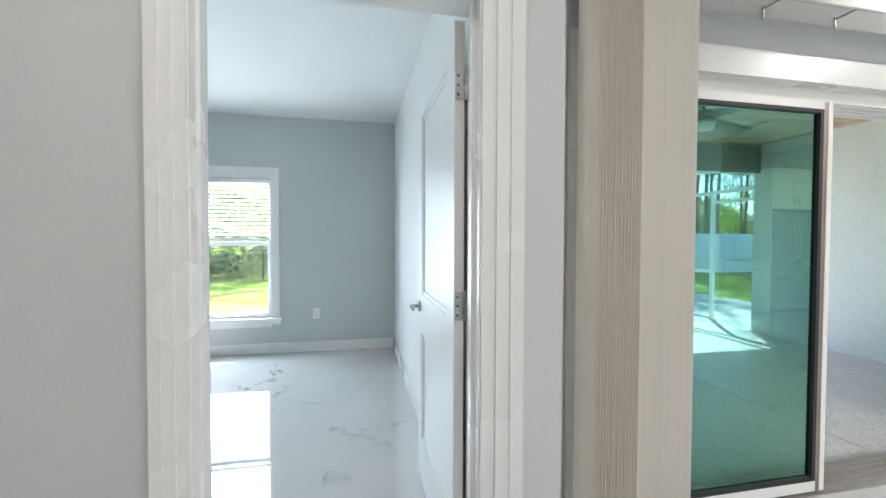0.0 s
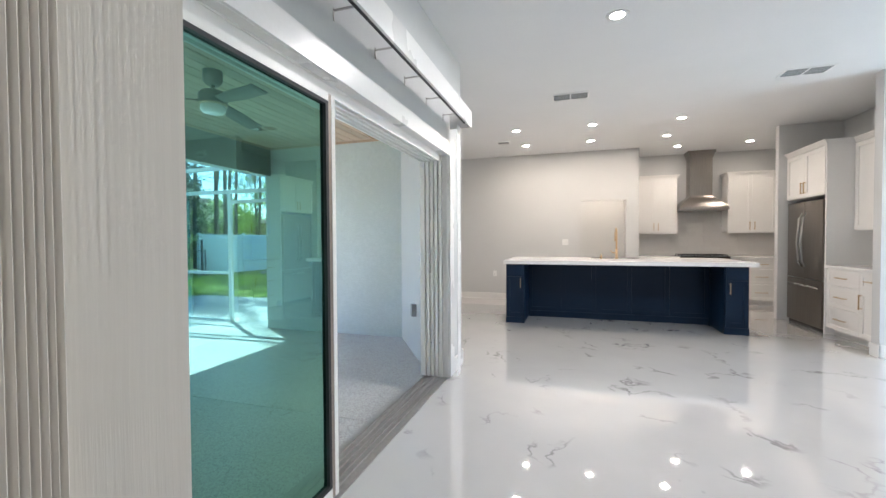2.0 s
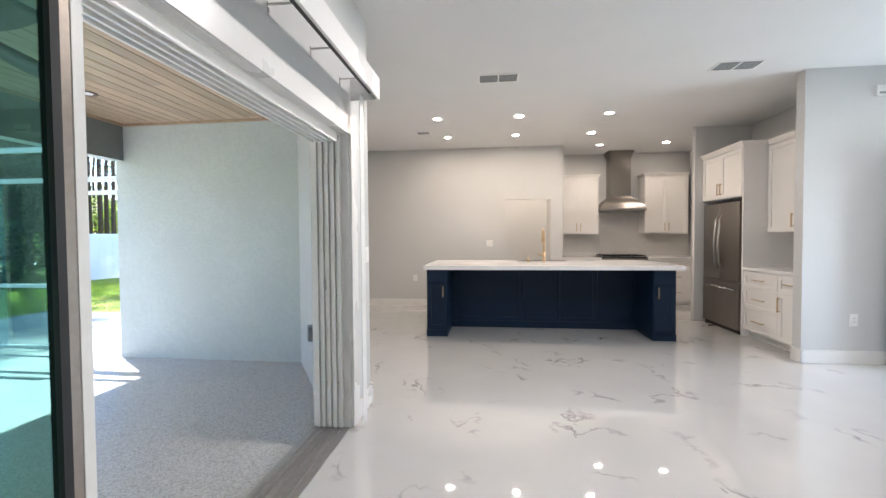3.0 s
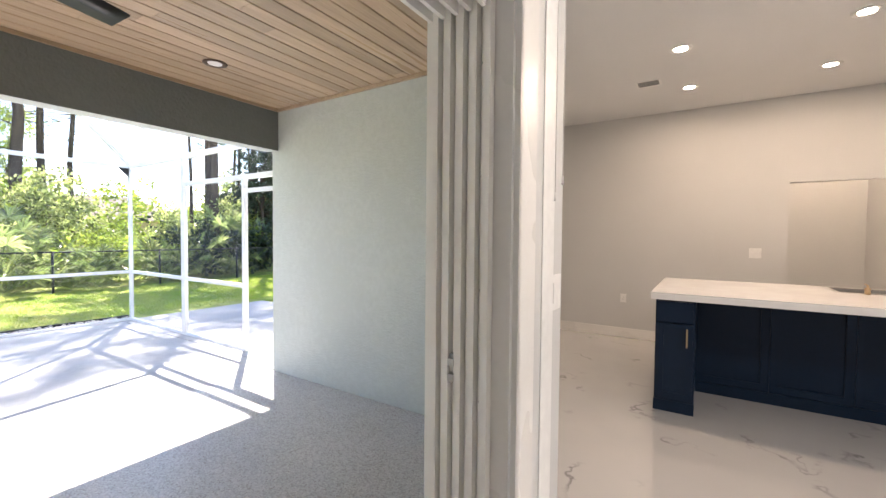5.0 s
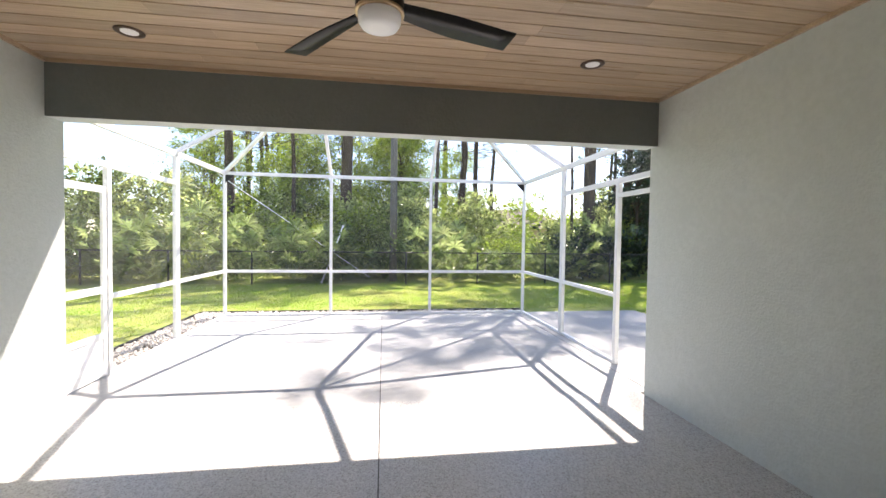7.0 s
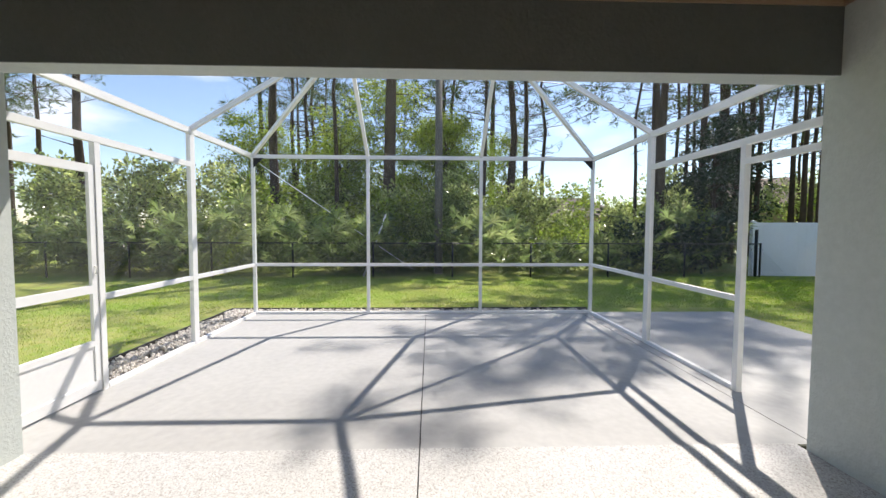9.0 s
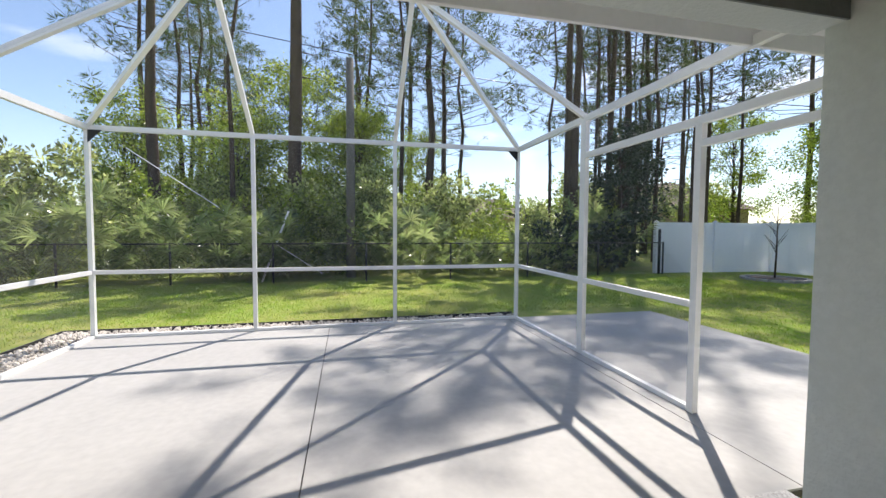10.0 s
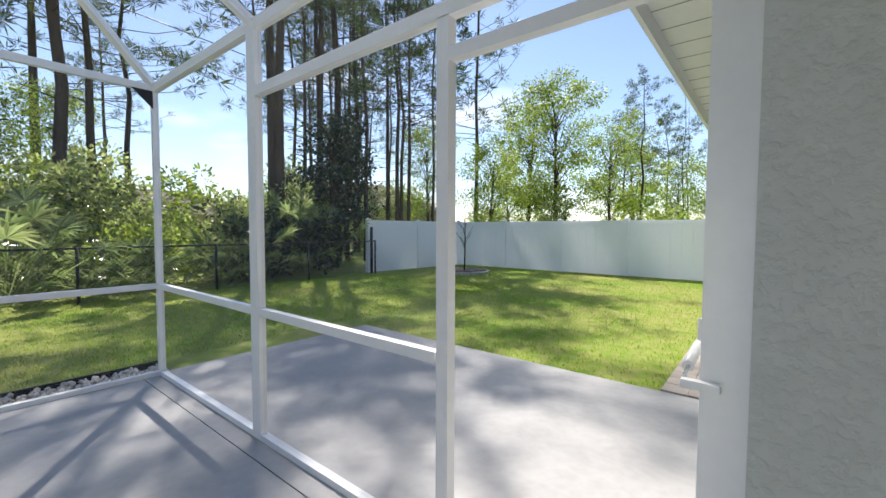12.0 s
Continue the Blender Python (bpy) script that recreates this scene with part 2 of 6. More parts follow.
def box(bm, x0, x1, y0, y1, z0, z1):
    v = [bm.verts.new(p) for p in ((x0, y0, z0), (x1, y0, z0), (x1, y1, z0), (x0, y1, z0), (x0, y0, z1), (x1, y0, z1), (x1, y1, z1), (x0, y1, z1))]
    for f in ((0, 3, 2, 1), (4, 5, 6, 7), (0, 1, 5, 4), (1, 2, 6, 5), (2, 3, 7, 6), (3, 0, 4, 7)):
        bm.faces.new([v[i] for i in f])
    return bm


def B(*boxes):
    bm = bmesh.new()
    for b in boxes:
        box(bm, *b)
    return bm


def prism(bm, pts, z0, z1):
    """An upright block over a plan of points, given counter-clockwise."""
    lo, hi = [bm.verts.new((*p, z0)) for p in pts], [bm.verts.new((*p, z1)) for p in pts]
    bm.faces.new(lo[::-1]), bm.faces.new(hi)
    for i in range(len(pts)):
        j = (i + 1) % len(pts)
        bm.faces.new((lo[i], lo[j], hi[j], hi[i]))
    return bm


def bar(bm, a, b, w, h, up=(0, 0, 1)):
    """A rectangular bar from a to b, w wide and h high."""
    a, b = Vector(a), Vector(b)
    d = (b - a).normalized()
    s = d.cross(Vector(up))
    s = s.normalized() if s.length > 1e-4 else Vector((1, 0, 0))
    u = s.cross(d)
    v = [bm.verts.new(p + s * (i * w / 2) + u * (j * h / 2)) for p in (a, b) for i, j in ((-1, -1), (1, -1), (1, 1), (-1, 1))]
    for f in ((0, 3, 2, 1), (4, 5, 6, 7), (0, 1, 5, 4), (1, 2, 6, 5), (2, 3, 7, 6), (3, 0, 4, 7)):
        bm.faces.new([v[i] for i in f])
    return bm


def rod(bm, pts, radii, sides=8):
    """A round tube through points, with a radius at each."""
    pts = [Vector(p) for p in pts]
    rings = []
    for i, p in enumerate(pts):
        d = (pts[min(i + 1, len(pts) - 1)] - pts[max(i - 1, 0)]).normalized()
        s = d.cross(Vector((0, 0, 1)) if abs(d.z) < 0.9 else Vector((1, 0, 0))).normalized()
        u = s.cross(d)
        r = radii[i] if isinstance(radii, (list, tuple)) else radii
        rings.append([bm.verts.new(p + (s * math.cos(k * math.tau / sides) + u * math.sin(k * math.tau / sides)) * r) for k in range(sides)])
    for a, b in zip(rings, rings[1:]):
        for k in range(sides):
            f = bm.faces.new((a[k], a[(k + 1) % sides], b[(k + 1) % sides], b[k]))
            f.smooth = True
    bm.faces.new(rings[0]), bm.faces.new(rings[-1][::-1])
    return bm


def lathe(bm, at, rings, sides=24):
    """A turned shape from (radius, height) rings about an upright axis."""
    x, y, z = at
    made = [[bm.verts.new((x + r * math.cos(k * math.tau / sides), y + r * math.sin(k * math.tau / sides), z + h)) for k in range(sides)] for r, h in rings]
    for a, b in zip(made, made[1:]):
        for k in range(sides):
            bm.faces.new((a[k], a[(k + 1) % sides], b[(k + 1) % sides], b[k])).smooth = True
    bm.faces.new(made[0][::-1]), bm.faces.new(made[-1])
    return bm


def finish(name, bm, material, bevel):
    if bevel:
        bmesh.ops.bevel(bm, geom=[e for e in bm.edges if len(e.link_faces) == 2 and e.calc_face_angle(0) > 0.9], offset=bevel, segments=2 if bevel > 0.002 else 1, affect="EDGES", clamp_overlap=True)
    bmesh.ops.recalc_face_normals(bm, faces=bm.faces)
    me = bpy.data.meshes.new(name)
    bm.to_mesh(me)
    bm.free()
    me.materials.append(material)
    return me


def thing(name, at, label, category, group="", kind=""):
    ob = new(name)
    ob.location = at
    AT[ob.name] = Vector(at)
    return tagged(ob, label, category, group, kind)


def part(name, bm, material, parent, label="", bevel=0.0, kind=""):
    """One mesh under a thing or a part; coordinates are the world's."""
    o = AT[parent.name]
    for v in bm.verts:
        v.co -= o
    ob = new(name, finish(name, bm, material, bevel))
    ob.parent = parent
    AT[ob.name] = o
    return tagged(ob, label, "", "", kind)


def solid(name, bm, material, label, category, kind="structure", bevel=0.0, group=""):
    ob = new(name, finish(name, bm, material, bevel))
    AT[ob.name] = Vector((0, 0, 0))
    return tagged(ob, label, category, group, kind)


# ---------- the house shell ----------
CZ = 3.03          # ceiling of the great room
LZ = -0.11         # lanai and patio floor
GZ = -0.17         # lawn
solid("floor", prism(bmesh.new(), [(0.012, -5.6), (6.1, -5.6), (6.1, 9.4), (-1.7, 9.4), (-1.7, 3.86), (-1.08, 3.83), (0.0, 2.32), (0.012, 2.30)], -0.35, 0.0), MARBLE, "polished white porcelain floor with sparse grey veins", "floor")
solid("bedroom_floor", B((-3.24, 0.27, -5.6, -1.80, -0.06, 0.003)), MARBLE, "polished white porcelain bedroom floor with grey veins", "floor")
solid("ceiling", B((-1.8, 6.15, -5.7, 9.5, CZ, CZ + 0.12)), CEIL, "smooth white painted great room ceiling", "ceiling")
solid("bedroom_ceiling", B((-3.24, 0.27, -5.6, -1.80, 2.64, 2.72)), CEIL, "smooth white bedroom ceiling", "ceiling")
# wall with the bedroom door: opening y -2.74..-1.92
W0, W1 = 0.27, 0.40
solid("wall_bedroom_door", B((W0, W1, -5.6, -2.75, 0, CZ), (W0, W1, -2.75, -1.91, 2.06, CZ), (W0, W1, -1.91, -1.645, 0, CZ)), WALL, "pale grey painted wall with the bedroom doorway", "wall")
solid("wall_return", B((0.0, W0, -1.80, -1.645, 0, CZ)), WALL, "pale grey short return wall beside the blinds", "wall")
# slider wall: opening y -1.30..1.86, top 2.06
solid("wall_slider", B((-0.25, 0.02, -1.645, -1.30, LZ, CZ), (-0.25, 0.02, -1.30, 1.87, 2.06, CZ), (-0.25, 0.02, 1.87, 2.31, LZ, CZ)), WALL, "pale grey wall around the wide sliding door", "wall")
d = bmesh.new()
prism(d, [(0.02, 2.3105), (-1.05, 3.80), (-1.19, 3.80), (-1.19, 3.58), (-0.25, 2.12), (-0.2505, 2.12), (-0.2505, 2.3105)], LZ, CZ)
solid("wall_diagonal", d, WALL, "pale diagonal wall between the living room and lanai", "wall")
solid("wall_nook", B((-1.75, -1.62, 3.80, 9.4, 0, CZ), (-1.62, -1.19, 3.801, 3.93, 0, CZ)), WALL, "plain grey wall closing the dining side", "wall")
# kitchen back wall with the pantry passage x 1.26..2.10
KY = 6.975
solid("wall_kitchen", B((-1.62, 1.263, KY, KY + 0.12, 0, CZ), (1.263, 2.105, KY, KY + 0.12, 2.04, CZ), (2.105, 2.33, KY, KY + 0.12, 0, CZ), (2.20, 2.33, KY + 0.12, 8.3, 0, CZ)), WALL, "pale grey kitchen wall with a plain cased passage", "wall")
solid("wall_range", B((2.331, 5.1, 7.95, 8.07, 0, CZ)), WALL, "grey wall behind the range and hood", "wall")
solid("wall_pantry", B((-0.2, 2.20, 8.2, 8.3, 0, CZ), (-0.3, -0.2, KY + 0.12, 8.3, 0, CZ)), WALL, "plain pantry wall seen through the passage", "wall")
solid("wall_kitchen_side", B((4.98, 5.1, 3.88, 7.95, 0, CZ), (4.20, 6.10, 3.755, 3.88, 0, CZ)), WALL, "pale grey wall at the end of the kitchen cabinets", "wall")
solid("wall_east", B((5.95, 6.10, -5.6, 2.56, 0, CZ), (5.95, 6.10, 2.56, 3.49, 2.11, CZ), (5.95, 6.10, 3.49, 3.755, 0, CZ)), WALL, "plain grey living room wall", "wall")
solid("wall_south", B((W1, 6.1, -5.7, -5.6, 0, CZ), (-3.5, W1, -5.7, -5.6, 0, CZ)), WALL, "plain grey wall behind", "wall")
# bedroom far wall with window and lanai-side wall
BX = -3.24
WY0, WY1, WZ0, WZ1 = -4.16, -3.235, 0.40, 1.945
solid("wall_bedroom", B((BX - 0.25, BX, -5.6, WY0, -0.2, 3.0), (BX - 0.25, BX, WY0, WY1, -0.2, WZ0), (BX - 0.25, BX, WY0, WY1, WZ1, 3.0), (BX - 0.25, BX, WY1, -1.86, -0.2, 3.0)), BEDWALL, "soft blue-grey bedroom wall with the window", "wall")
solid("wall_bedroom_side", B((BX, 0.27, -1.86, -1.70, LZ, 2.8)), DOORW, "pale bedroom wall behind the open door", "wall")
# lanai walls, beam
LY0, LY1, LX = -1.50, 3.60, -3.60
solid("wall_lanai_south", B((LX, -0.25, -1.698, LY0, LZ - 0.1, 3.2), (LX, BX - 0.002, -1.86, -1.698, LZ - 0.1, 3.2)), STUCCO, "grey-green textured stucco lanai wall", "wall")
solid("wall_lanai_north", B((-3.518, -1.2, LY1, LY1 + 0.2, LZ - 0.1, 3.2)), STUCCO, "grey-green textured stucco lanai wall", "wall")
solid("wall_house_outer", B((-3.518, -3.33, LY1 + 0.2, 14.0, LZ - 0.2, 3.2)), STUCCO, "grey-green stucco outer house wall", "wall")
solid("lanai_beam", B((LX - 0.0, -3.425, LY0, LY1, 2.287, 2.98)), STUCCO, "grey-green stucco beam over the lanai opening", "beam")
# Added sheet: darker colour on the beam's inner face only, underside stays STUCCO.
solid("beam_face", B((-3.4248, -3.414, LY0 + 0.001, LY1 - 0.001, 2.284, 2.715)), surface("dark_stucco_sheet", (0.20, 0.222, 0.215), (0.18, 0.20, 0.195), rough=0.8, big=2.5, fine=24, bump=0.5, bump_scale=38), "added darker grey-green stucco sheet over the beam's inner face", "beam")
solid("lanai_floor", B((LX - 0.004, -0.25, LY0, 1.036, LZ - 0.2, LZ), (LX - 0.004, -0.25, 1.044, LY1, LZ - 0.2, LZ)), SPECK, "speckled grey coated concrete lanai floor", "floor")

# lanai ceiling: tongue-and-groove boards with open V joints
rng = random.Random(4)
cb = bmesh.new()
PW, LCZ = 0.137, 2.72
x = -3.425
while x < -0.26:
    w = min(PW, -0.25 - x)
    y = LY0 + 0.002 - rng.uniform(0, 2.2)
    while y < LY1:
        ln = rng.uniform(1.5, 3.4)
        a, b = max(y, LY0 + 0.002), min(y + ln, LY1 - 0.002 if x < -1.25 else 3.55 - (x + 1.19) * 1.553)
        if b - a > 0.05:
            dz = rng.uniform(0, 0.0012)
            g = 0.007
            v = [cb.verts.new(p) for p in ((x + g, a + 0.001, LCZ + dz), (x + w - g, a + 0.001, LCZ + dz), (x + w - g, b - 0.001, LCZ + dz), (x + g, b - 0.001, LCZ + dz),
                                           (x, a, LCZ + 0.012), (x + w, a, LCZ + 0.012), (x + w, b, LCZ + 0.012), (x, b, LCZ + 0.012))]
            for f in ((0, 3, 2, 1), (0, 1, 5, 4), (1, 2, 6, 5), (2, 3, 7, 6), (3, 0, 4, 7)):
                cb.faces.new([v[i] for i in f])
        y += ln
    x += PW
WOOD = surface("pine_board", (0.56, 0.42, 0.29), (0.40, 0.285, 0.185), rough=0.30, big=1.1, fine=7, amount=0.45, stretch=(14, 0.7, 14), per_island=0.16, bump=0.06, bump_scale=30)
# knots and grain on top of the board colour
n, l = WOOD.node_tree.nodes, WOOD.node_tree.links
kt, kv = n.new("ShaderNodeTexCoord"), n.new("ShaderNodeTexVoronoi")
kv.inputs["Scale"].default_value = 2.2
km = n.new("ShaderNodeMapping")
km.inputs["Scale"].default_value = (1.0, 0.75, 1.0)
l.new(kt.outputs["Object"], km.inputs["Vector"])
l.new(km.outputs["Vector"], kv.inputs["Vector"])
kr = n.new("ShaderNodeMapRange")
kr.inputs["From Min"].default_value, kr.inputs["From Max"].default_value = 0.02, 0.055
kr.inputs["To Min"].default_value, kr.inputs["To Max"].default_value = 0.8, 0.0
l.new(kv.outputs["Distance"], kr.inputs["Value"])
kx = n.new("ShaderNodeMixRGB")
kx.inputs["Color2"].default_value = (0.09, 0.05, 0.028, 1)
src = n["Principled BSDF"].inputs["Base Color"].links[0].from_socket
l.new(kr.outputs["Result"], kx.inputs["Fac"])
l.new(src, kx.inputs["Color1"])
l.new(kx.outputs["Color"], n["Principled BSDF"].inputs["Base Color"])
solid("lanai_ceiling", cb, WOOD, "knotty pine tongue-and-groove board ceiling", "ceiling")
solid("lanai_roof", B((-4.15, -0.25, -2.3, 14.0, 3.2, 3.28)), CEIL, "plain roof deck over the lanai", "roof")
solid("trim_lanai", B((-3.425, -0.25, LY0 + 0.001, LY0 + 0.022, LCZ - 0.03, LCZ), (-3.425, -1.2, LY1 - 0.022, LY1 - 0.001, LCZ - 0.03, LCZ), (-3.424, -3.404, LY0 + 0.022, LY1 - 0.022, LCZ - 0.03, LCZ)), WOOD, "thin pine moulding round the board ceiling", "trim")
# eaves outside: soffit, fascia
solid("soffit", B((-4.13, -3.535, -2.3, 14.0, 2.62, 2.65)), ALU, "white vented aluminium soffit under the eave", "soffit")
solid("fascia", B((-4.16, -4.13, -2.3, 14.0, 2.50, 2.78)), ALU, "white aluminium fascia and gutter edge", "fascia")

# patio slabs with saw joints
PX0, PX1 = -8.02, LX - 0.010
YJ, YE = 1.04, 3.745
pat = thing("patio", (-6, 1, LZ), "broom-finished light grey concrete patio slab", "patio", kind="structure")
for y0, y1 in ((-1.95, YJ - 0.004), (YJ + 0.004, YE - 0.004), (YE + 0.004, 6.45)):
    part("slab", B((PX0, PX1, y0, y1, LZ - 0.25, LZ - 0.012)), CONC, pat, bevel=0.004)
solid("patio_joint", B((PX0 + 0.05, -0.3, LY0 + 0.01, LY1 - 0.01, LZ - 0.26, LZ - 0.024), (PX0 + 0.05, PX1 + 0.006, -1.9, 6.4, LZ - 0.26, LZ - 0.024)), JOINT, "dark joint between the concrete slabs", "joint")

# ---------- screen enclosure ----------
enc = thing("screen_enclosure", (-6, 1, LZ), "white aluminium pool-cage frame with insect screens", "screen enclosure")
EX, EY0, EY1, EH, MID, HEAD = -7.95, -1.85, 3.90, 2.55, 0.72, 2.12
PB = LZ - 0.012
AXL, AXR, GX, DPX = -6.16, -6.09, -4.53, -4.70


def post(x, y, z1, w=0.05, d=0.05):
    part("post", B((x - d / 2, x + d / 2, y - w / 2, y + w / 2, PB, z1)), ALU, enc, bevel=0.004)


def rail(a, b, w=0.05, h=0.05, name="rail"):
    part(name, bar(bmesh.new(), a, b, w, h), ALU, enc)


for y in (EY0, 0.06, 1.977, EY1):
    post(EX, y, EH - 0.05)
post(AXL, EY0, EH - 0.05, 0.05, 0.10)
post(AXR, EY1, EH - 0.05, 0.05, 0.10)
post(GX, EY1, HEAD - 0.025, 0.05, 0.06)
post(DPX, EY0, HEAD - 0.025, 0.05, 0.06)
post(-3.585, EY1, EH - 0.05, 0.05, 0.095)
post(-3.645, EY0, EH - 0.05, 0.05, 0.085)
part("wall_channel", B((-3.5373, -3.5183, EY1 - 0.03, EY1 + 0.03, PB, EH - 0.05)), ALU, enc, bevel=0.002)
rail((EX, EY0 - 0.025, EH - 0.02), (EX, EY1 + 0.025, EH - 0.02), 0.05, 0.06, "eave_beam")
rail((EX + 0.025, EY0, EH - 0.02), (-3.60, EY0, EH - 0.02), 0.05, 0.07, "eave_beam")
rail((EX + 0.025, EY1, EH - 0.02), (-3.60, EY1, EH - 0.02), 0.05, 0.07, "eave_beam")
# chair rails and sills, bay by bay
ys = (EY0, 0.06, 1.977, EY1)
for a, b in zip(ys, ys[1:]):
    rail((EX, a + 0.025, MID), (EX, b - 0.025, MID), 0.045, 0.05, "chair_rail")
    rail((EX, a + 0.025, PB + 0.02), (EX, b - 0.025, PB + 0.02), 0.05, 0.04, "sill")
for yy, xs in ((EY0, (EX, AXL, DPX)), (EY1, (EX, AXR, GX))):
    for a, b in zip(xs, xs[1:]):
        rail((a + 0.04, yy, MID), (b - 0.04, yy, MID), 0.045, 0.05, "chair_rail")
        rail((a + 0.04, yy, PB + 0.02), (b - 0.04, yy, PB + 0.02), 0.05, 0.04, "sill")
rail((AXL + 0.05, EY0, HEAD), (-3.70, EY0, HEAD), 0.05, 0.06, "header")
rail((AXR + 0.05, EY1, HEAD), (-3.70, EY1, HEAD), 0.05, 0.06, "header")
rail((GX + 0.03, EY1, 1.945), (-3.70, EY1, 1.945), 0.05, 0.05, "door_head")
# mansard roof members up to a flat top
RZ, RX, RY0, RY1, HZ = 3.74, -6.26, 0.06, 1.977, 2.68
for a, b in (((EX, EY0, EH), (RX, RY0, RZ)), ((EX, 0.06, EH), (RX, RY0, RZ)), ((EX, 1.977, EH), (RX, RY1, RZ)), ((EX, EY1, EH), (RX, RY1, RZ)),
             ((AXL, EY0, EH), (RX, RY0, RZ)), ((AXR, EY1, EH), (RX, RY1, RZ))):
    rail(a, b, 0.05, 0.055, "rafter")
for a, b in (((RX, RY0, RZ), (RX, RY1, RZ)), ((RX, RY0, RZ), (-4.17, RY0, HZ)), ((RX, RY1, RZ), (-4.17, RY1, HZ))):
    rail(a, b, 0.05, 0.055, "ridge_beam")
# knee braces in the corners under the eave
for y, s in ((EY0, 1), (EY1, -1)):
    k = bmesh.new()
    prism(k, [(0, 0), (0.16, 0), (0, 0.16)], -0.003, 0.003)
    for v in k.verts:
        p = v.co.copy()
        v.co = (EX + 0.03 + p.z, y + s * (0.02 + p.x), EH - 0.05 - p.y)
    part("corner_gusset", k, BLACKM, enc)


def sheet_of(pts, mat, nm="screen"):
    bm = bmesh.new()
    bm.faces.new([bm.verts.new(p) for p in pts])
    ob = part(nm, bm, mat, enc)
    return ob


for a, b in zip(ys, ys[1:]):
    for z0, z1 in ((PB + 0.04, MID - 0.025), (MID + 0.025, EH - 0.05)):
        sheet_of([(EX, a + 0.025, z0), (EX, b - 0.025, z0), (EX, b - 0.025, z1), (EX, a + 0.025, z1)], SCREEN)
for yy, xs in ((EY0, (EX, AXL, DPX)), (EY1, (EX, AXR, GX))):
    for i, (a, b) in enumerate(zip(xs, xs[1:])):
        top = EH - 0.055 if i == 0 else HEAD - 0.03
        for z0, z1 in ((PB + 0.04, MID - 0.025), (MID + 0.025, top)):
            sheet_of([(a + 0.04, yy, z0), (b - 0.03, yy, z0), (b - 0.03, yy, z1), (a + 0.04, yy, z1)], SCREEN)
    sheet_of([(xs[1] + 0.05, yy, HEAD + 0.03), (-3.70, yy, HEAD + 0.03), (-3.70, yy, EH - 0.055), (xs[1] + 0.05, yy, EH - 0.055)], SCREEN)
roof = [[(EX, EY0, EH), (EX, 0.06, EH), (RX, RY0, RZ)], [(EX, 0.06, EH), (EX, 1.977, EH), (RX, RY1, RZ), (RX, RY0, RZ)], [(EX, 1.977, EH), (EX, EY1, EH), (RX, RY1, RZ)],
        [(EX, EY0, EH), (RX, RY0, RZ), (AXL, EY0, EH)], [(EX, EY1, EH), (AXR, EY1, EH), (RX, RY1, RZ)],
        [(AXL, EY0, EH), (RX, RY0, RZ), (-4.17, RY0, HZ), (-4.17, EY0, EH)], [(AXR, EY1, EH), (-4.17, EY1, EH), (-4.17, RY1, HZ), (RX, RY1, RZ)], [(RX, RY0, RZ), (RX, RY1, RZ), (-4.17, RY1, HZ), (-4.17, RY0, HZ)]]
for r in roof:
    sheet_of(r, SCREEN, "roof_screen")


def screen_door(at, label):
    """A framed screen door, built along +x from its hinge at the origin."""
    d = thing("screen_door", at, label, "screen door")
    x0, y0, z0 = at
    W, H = 0.86, 1.99
    for nm, bx in (("stile", (0, 0.06, -0.015, 0.015, 0, H)), ("stile", (W - 0.06, W, -0.015, 0.015, 0, H)), ("top_rail", (0.06, W - 0.06, -0.015, 0.015, H - 0.07, H)),
                   ("mid_rail", (0.06, W - 0.06, -0.015, 0.015, 0.87, 0.94)), ("kick_rail", (0.06, W - 0.06, -0.015, 0.015, 0.40, 0.45)), ("bottom_rail", (0.06, W - 0.06, -0.015, 0.015, 0, 0.09)),
                   ("kick_panel", (0.06, W - 0.06, -0.005, 0.005, 0.09, 0.40))):
        part(nm, B((x0 + bx[0], x0 + bx[1], y0 + bx[2], y0 + bx[3], z0 + bx[4], z0 + bx[5])), ALU, d, bevel=0.003 if "panel" not in nm else 0)
    for z in (0.45, 0.94):
        s = bmesh.new()
        zt = 0.87 if z < 0.6 else H - 0.07
        s.faces.new([s.verts.new(p) for p in ((x0 + 0.06, y0, z0 + z), (x0 + W - 0.06, y0, z0 + z), (x0 + W - 0.06, y0, z0 + zt), (x0 + 0.06, y0, z0 + zt))])
        part("screen", s, SCREEN, d)
    h = bmesh.new()
    rod(h, [(x0 + 0.03, y0 + 0.015, z0 + 1.04), (x0 + 0.03, y0 + 0.03, z0 + 1.04), (x0 + 0.03, y0 + 0.03, z0 + 1.10), (x0 + 0.03, y0 + 0.015, z0 + 1.10)], 0.006)
    part("handle", h, PLASTIC, d)
    return d


left_door = screen_door((DPX + 0.035, EY0, PB + 0.02), "white closed screen door with a solid kick panel")
right_door = copy_thing(left_door, pose(-3.618, EY1 + 0.05, PB + 0.02, 0, 0, 89.5))
tagged(right_door, "white screen door standing open against the house")
cl = thing("door_closer", (-3.68, EY1 - 0.04, 0.84), "white pneumatic closer tube on the screen door jamb", "door closer")
part("tube", rod(bmesh.new(), [(-3.694, EY1 + 0.45, 0.83), (-3.679, EY1 + 0.12, 0.842)], 0.017, 12), PLASTIC, cl)
part("piston", rod(bmesh.new(), [(-3.679, EY1 + 0.12, 0.842), (-3.672, EY1 - 0.03, 0.842)], 0.006, 8), NICKEL, cl)
part("bracket", B((-3.675, -3.585, EY1 - 0.05, EY1 - 0.025, 0.828, 0.852)), PLASTIC, cl, bevel=0.004)

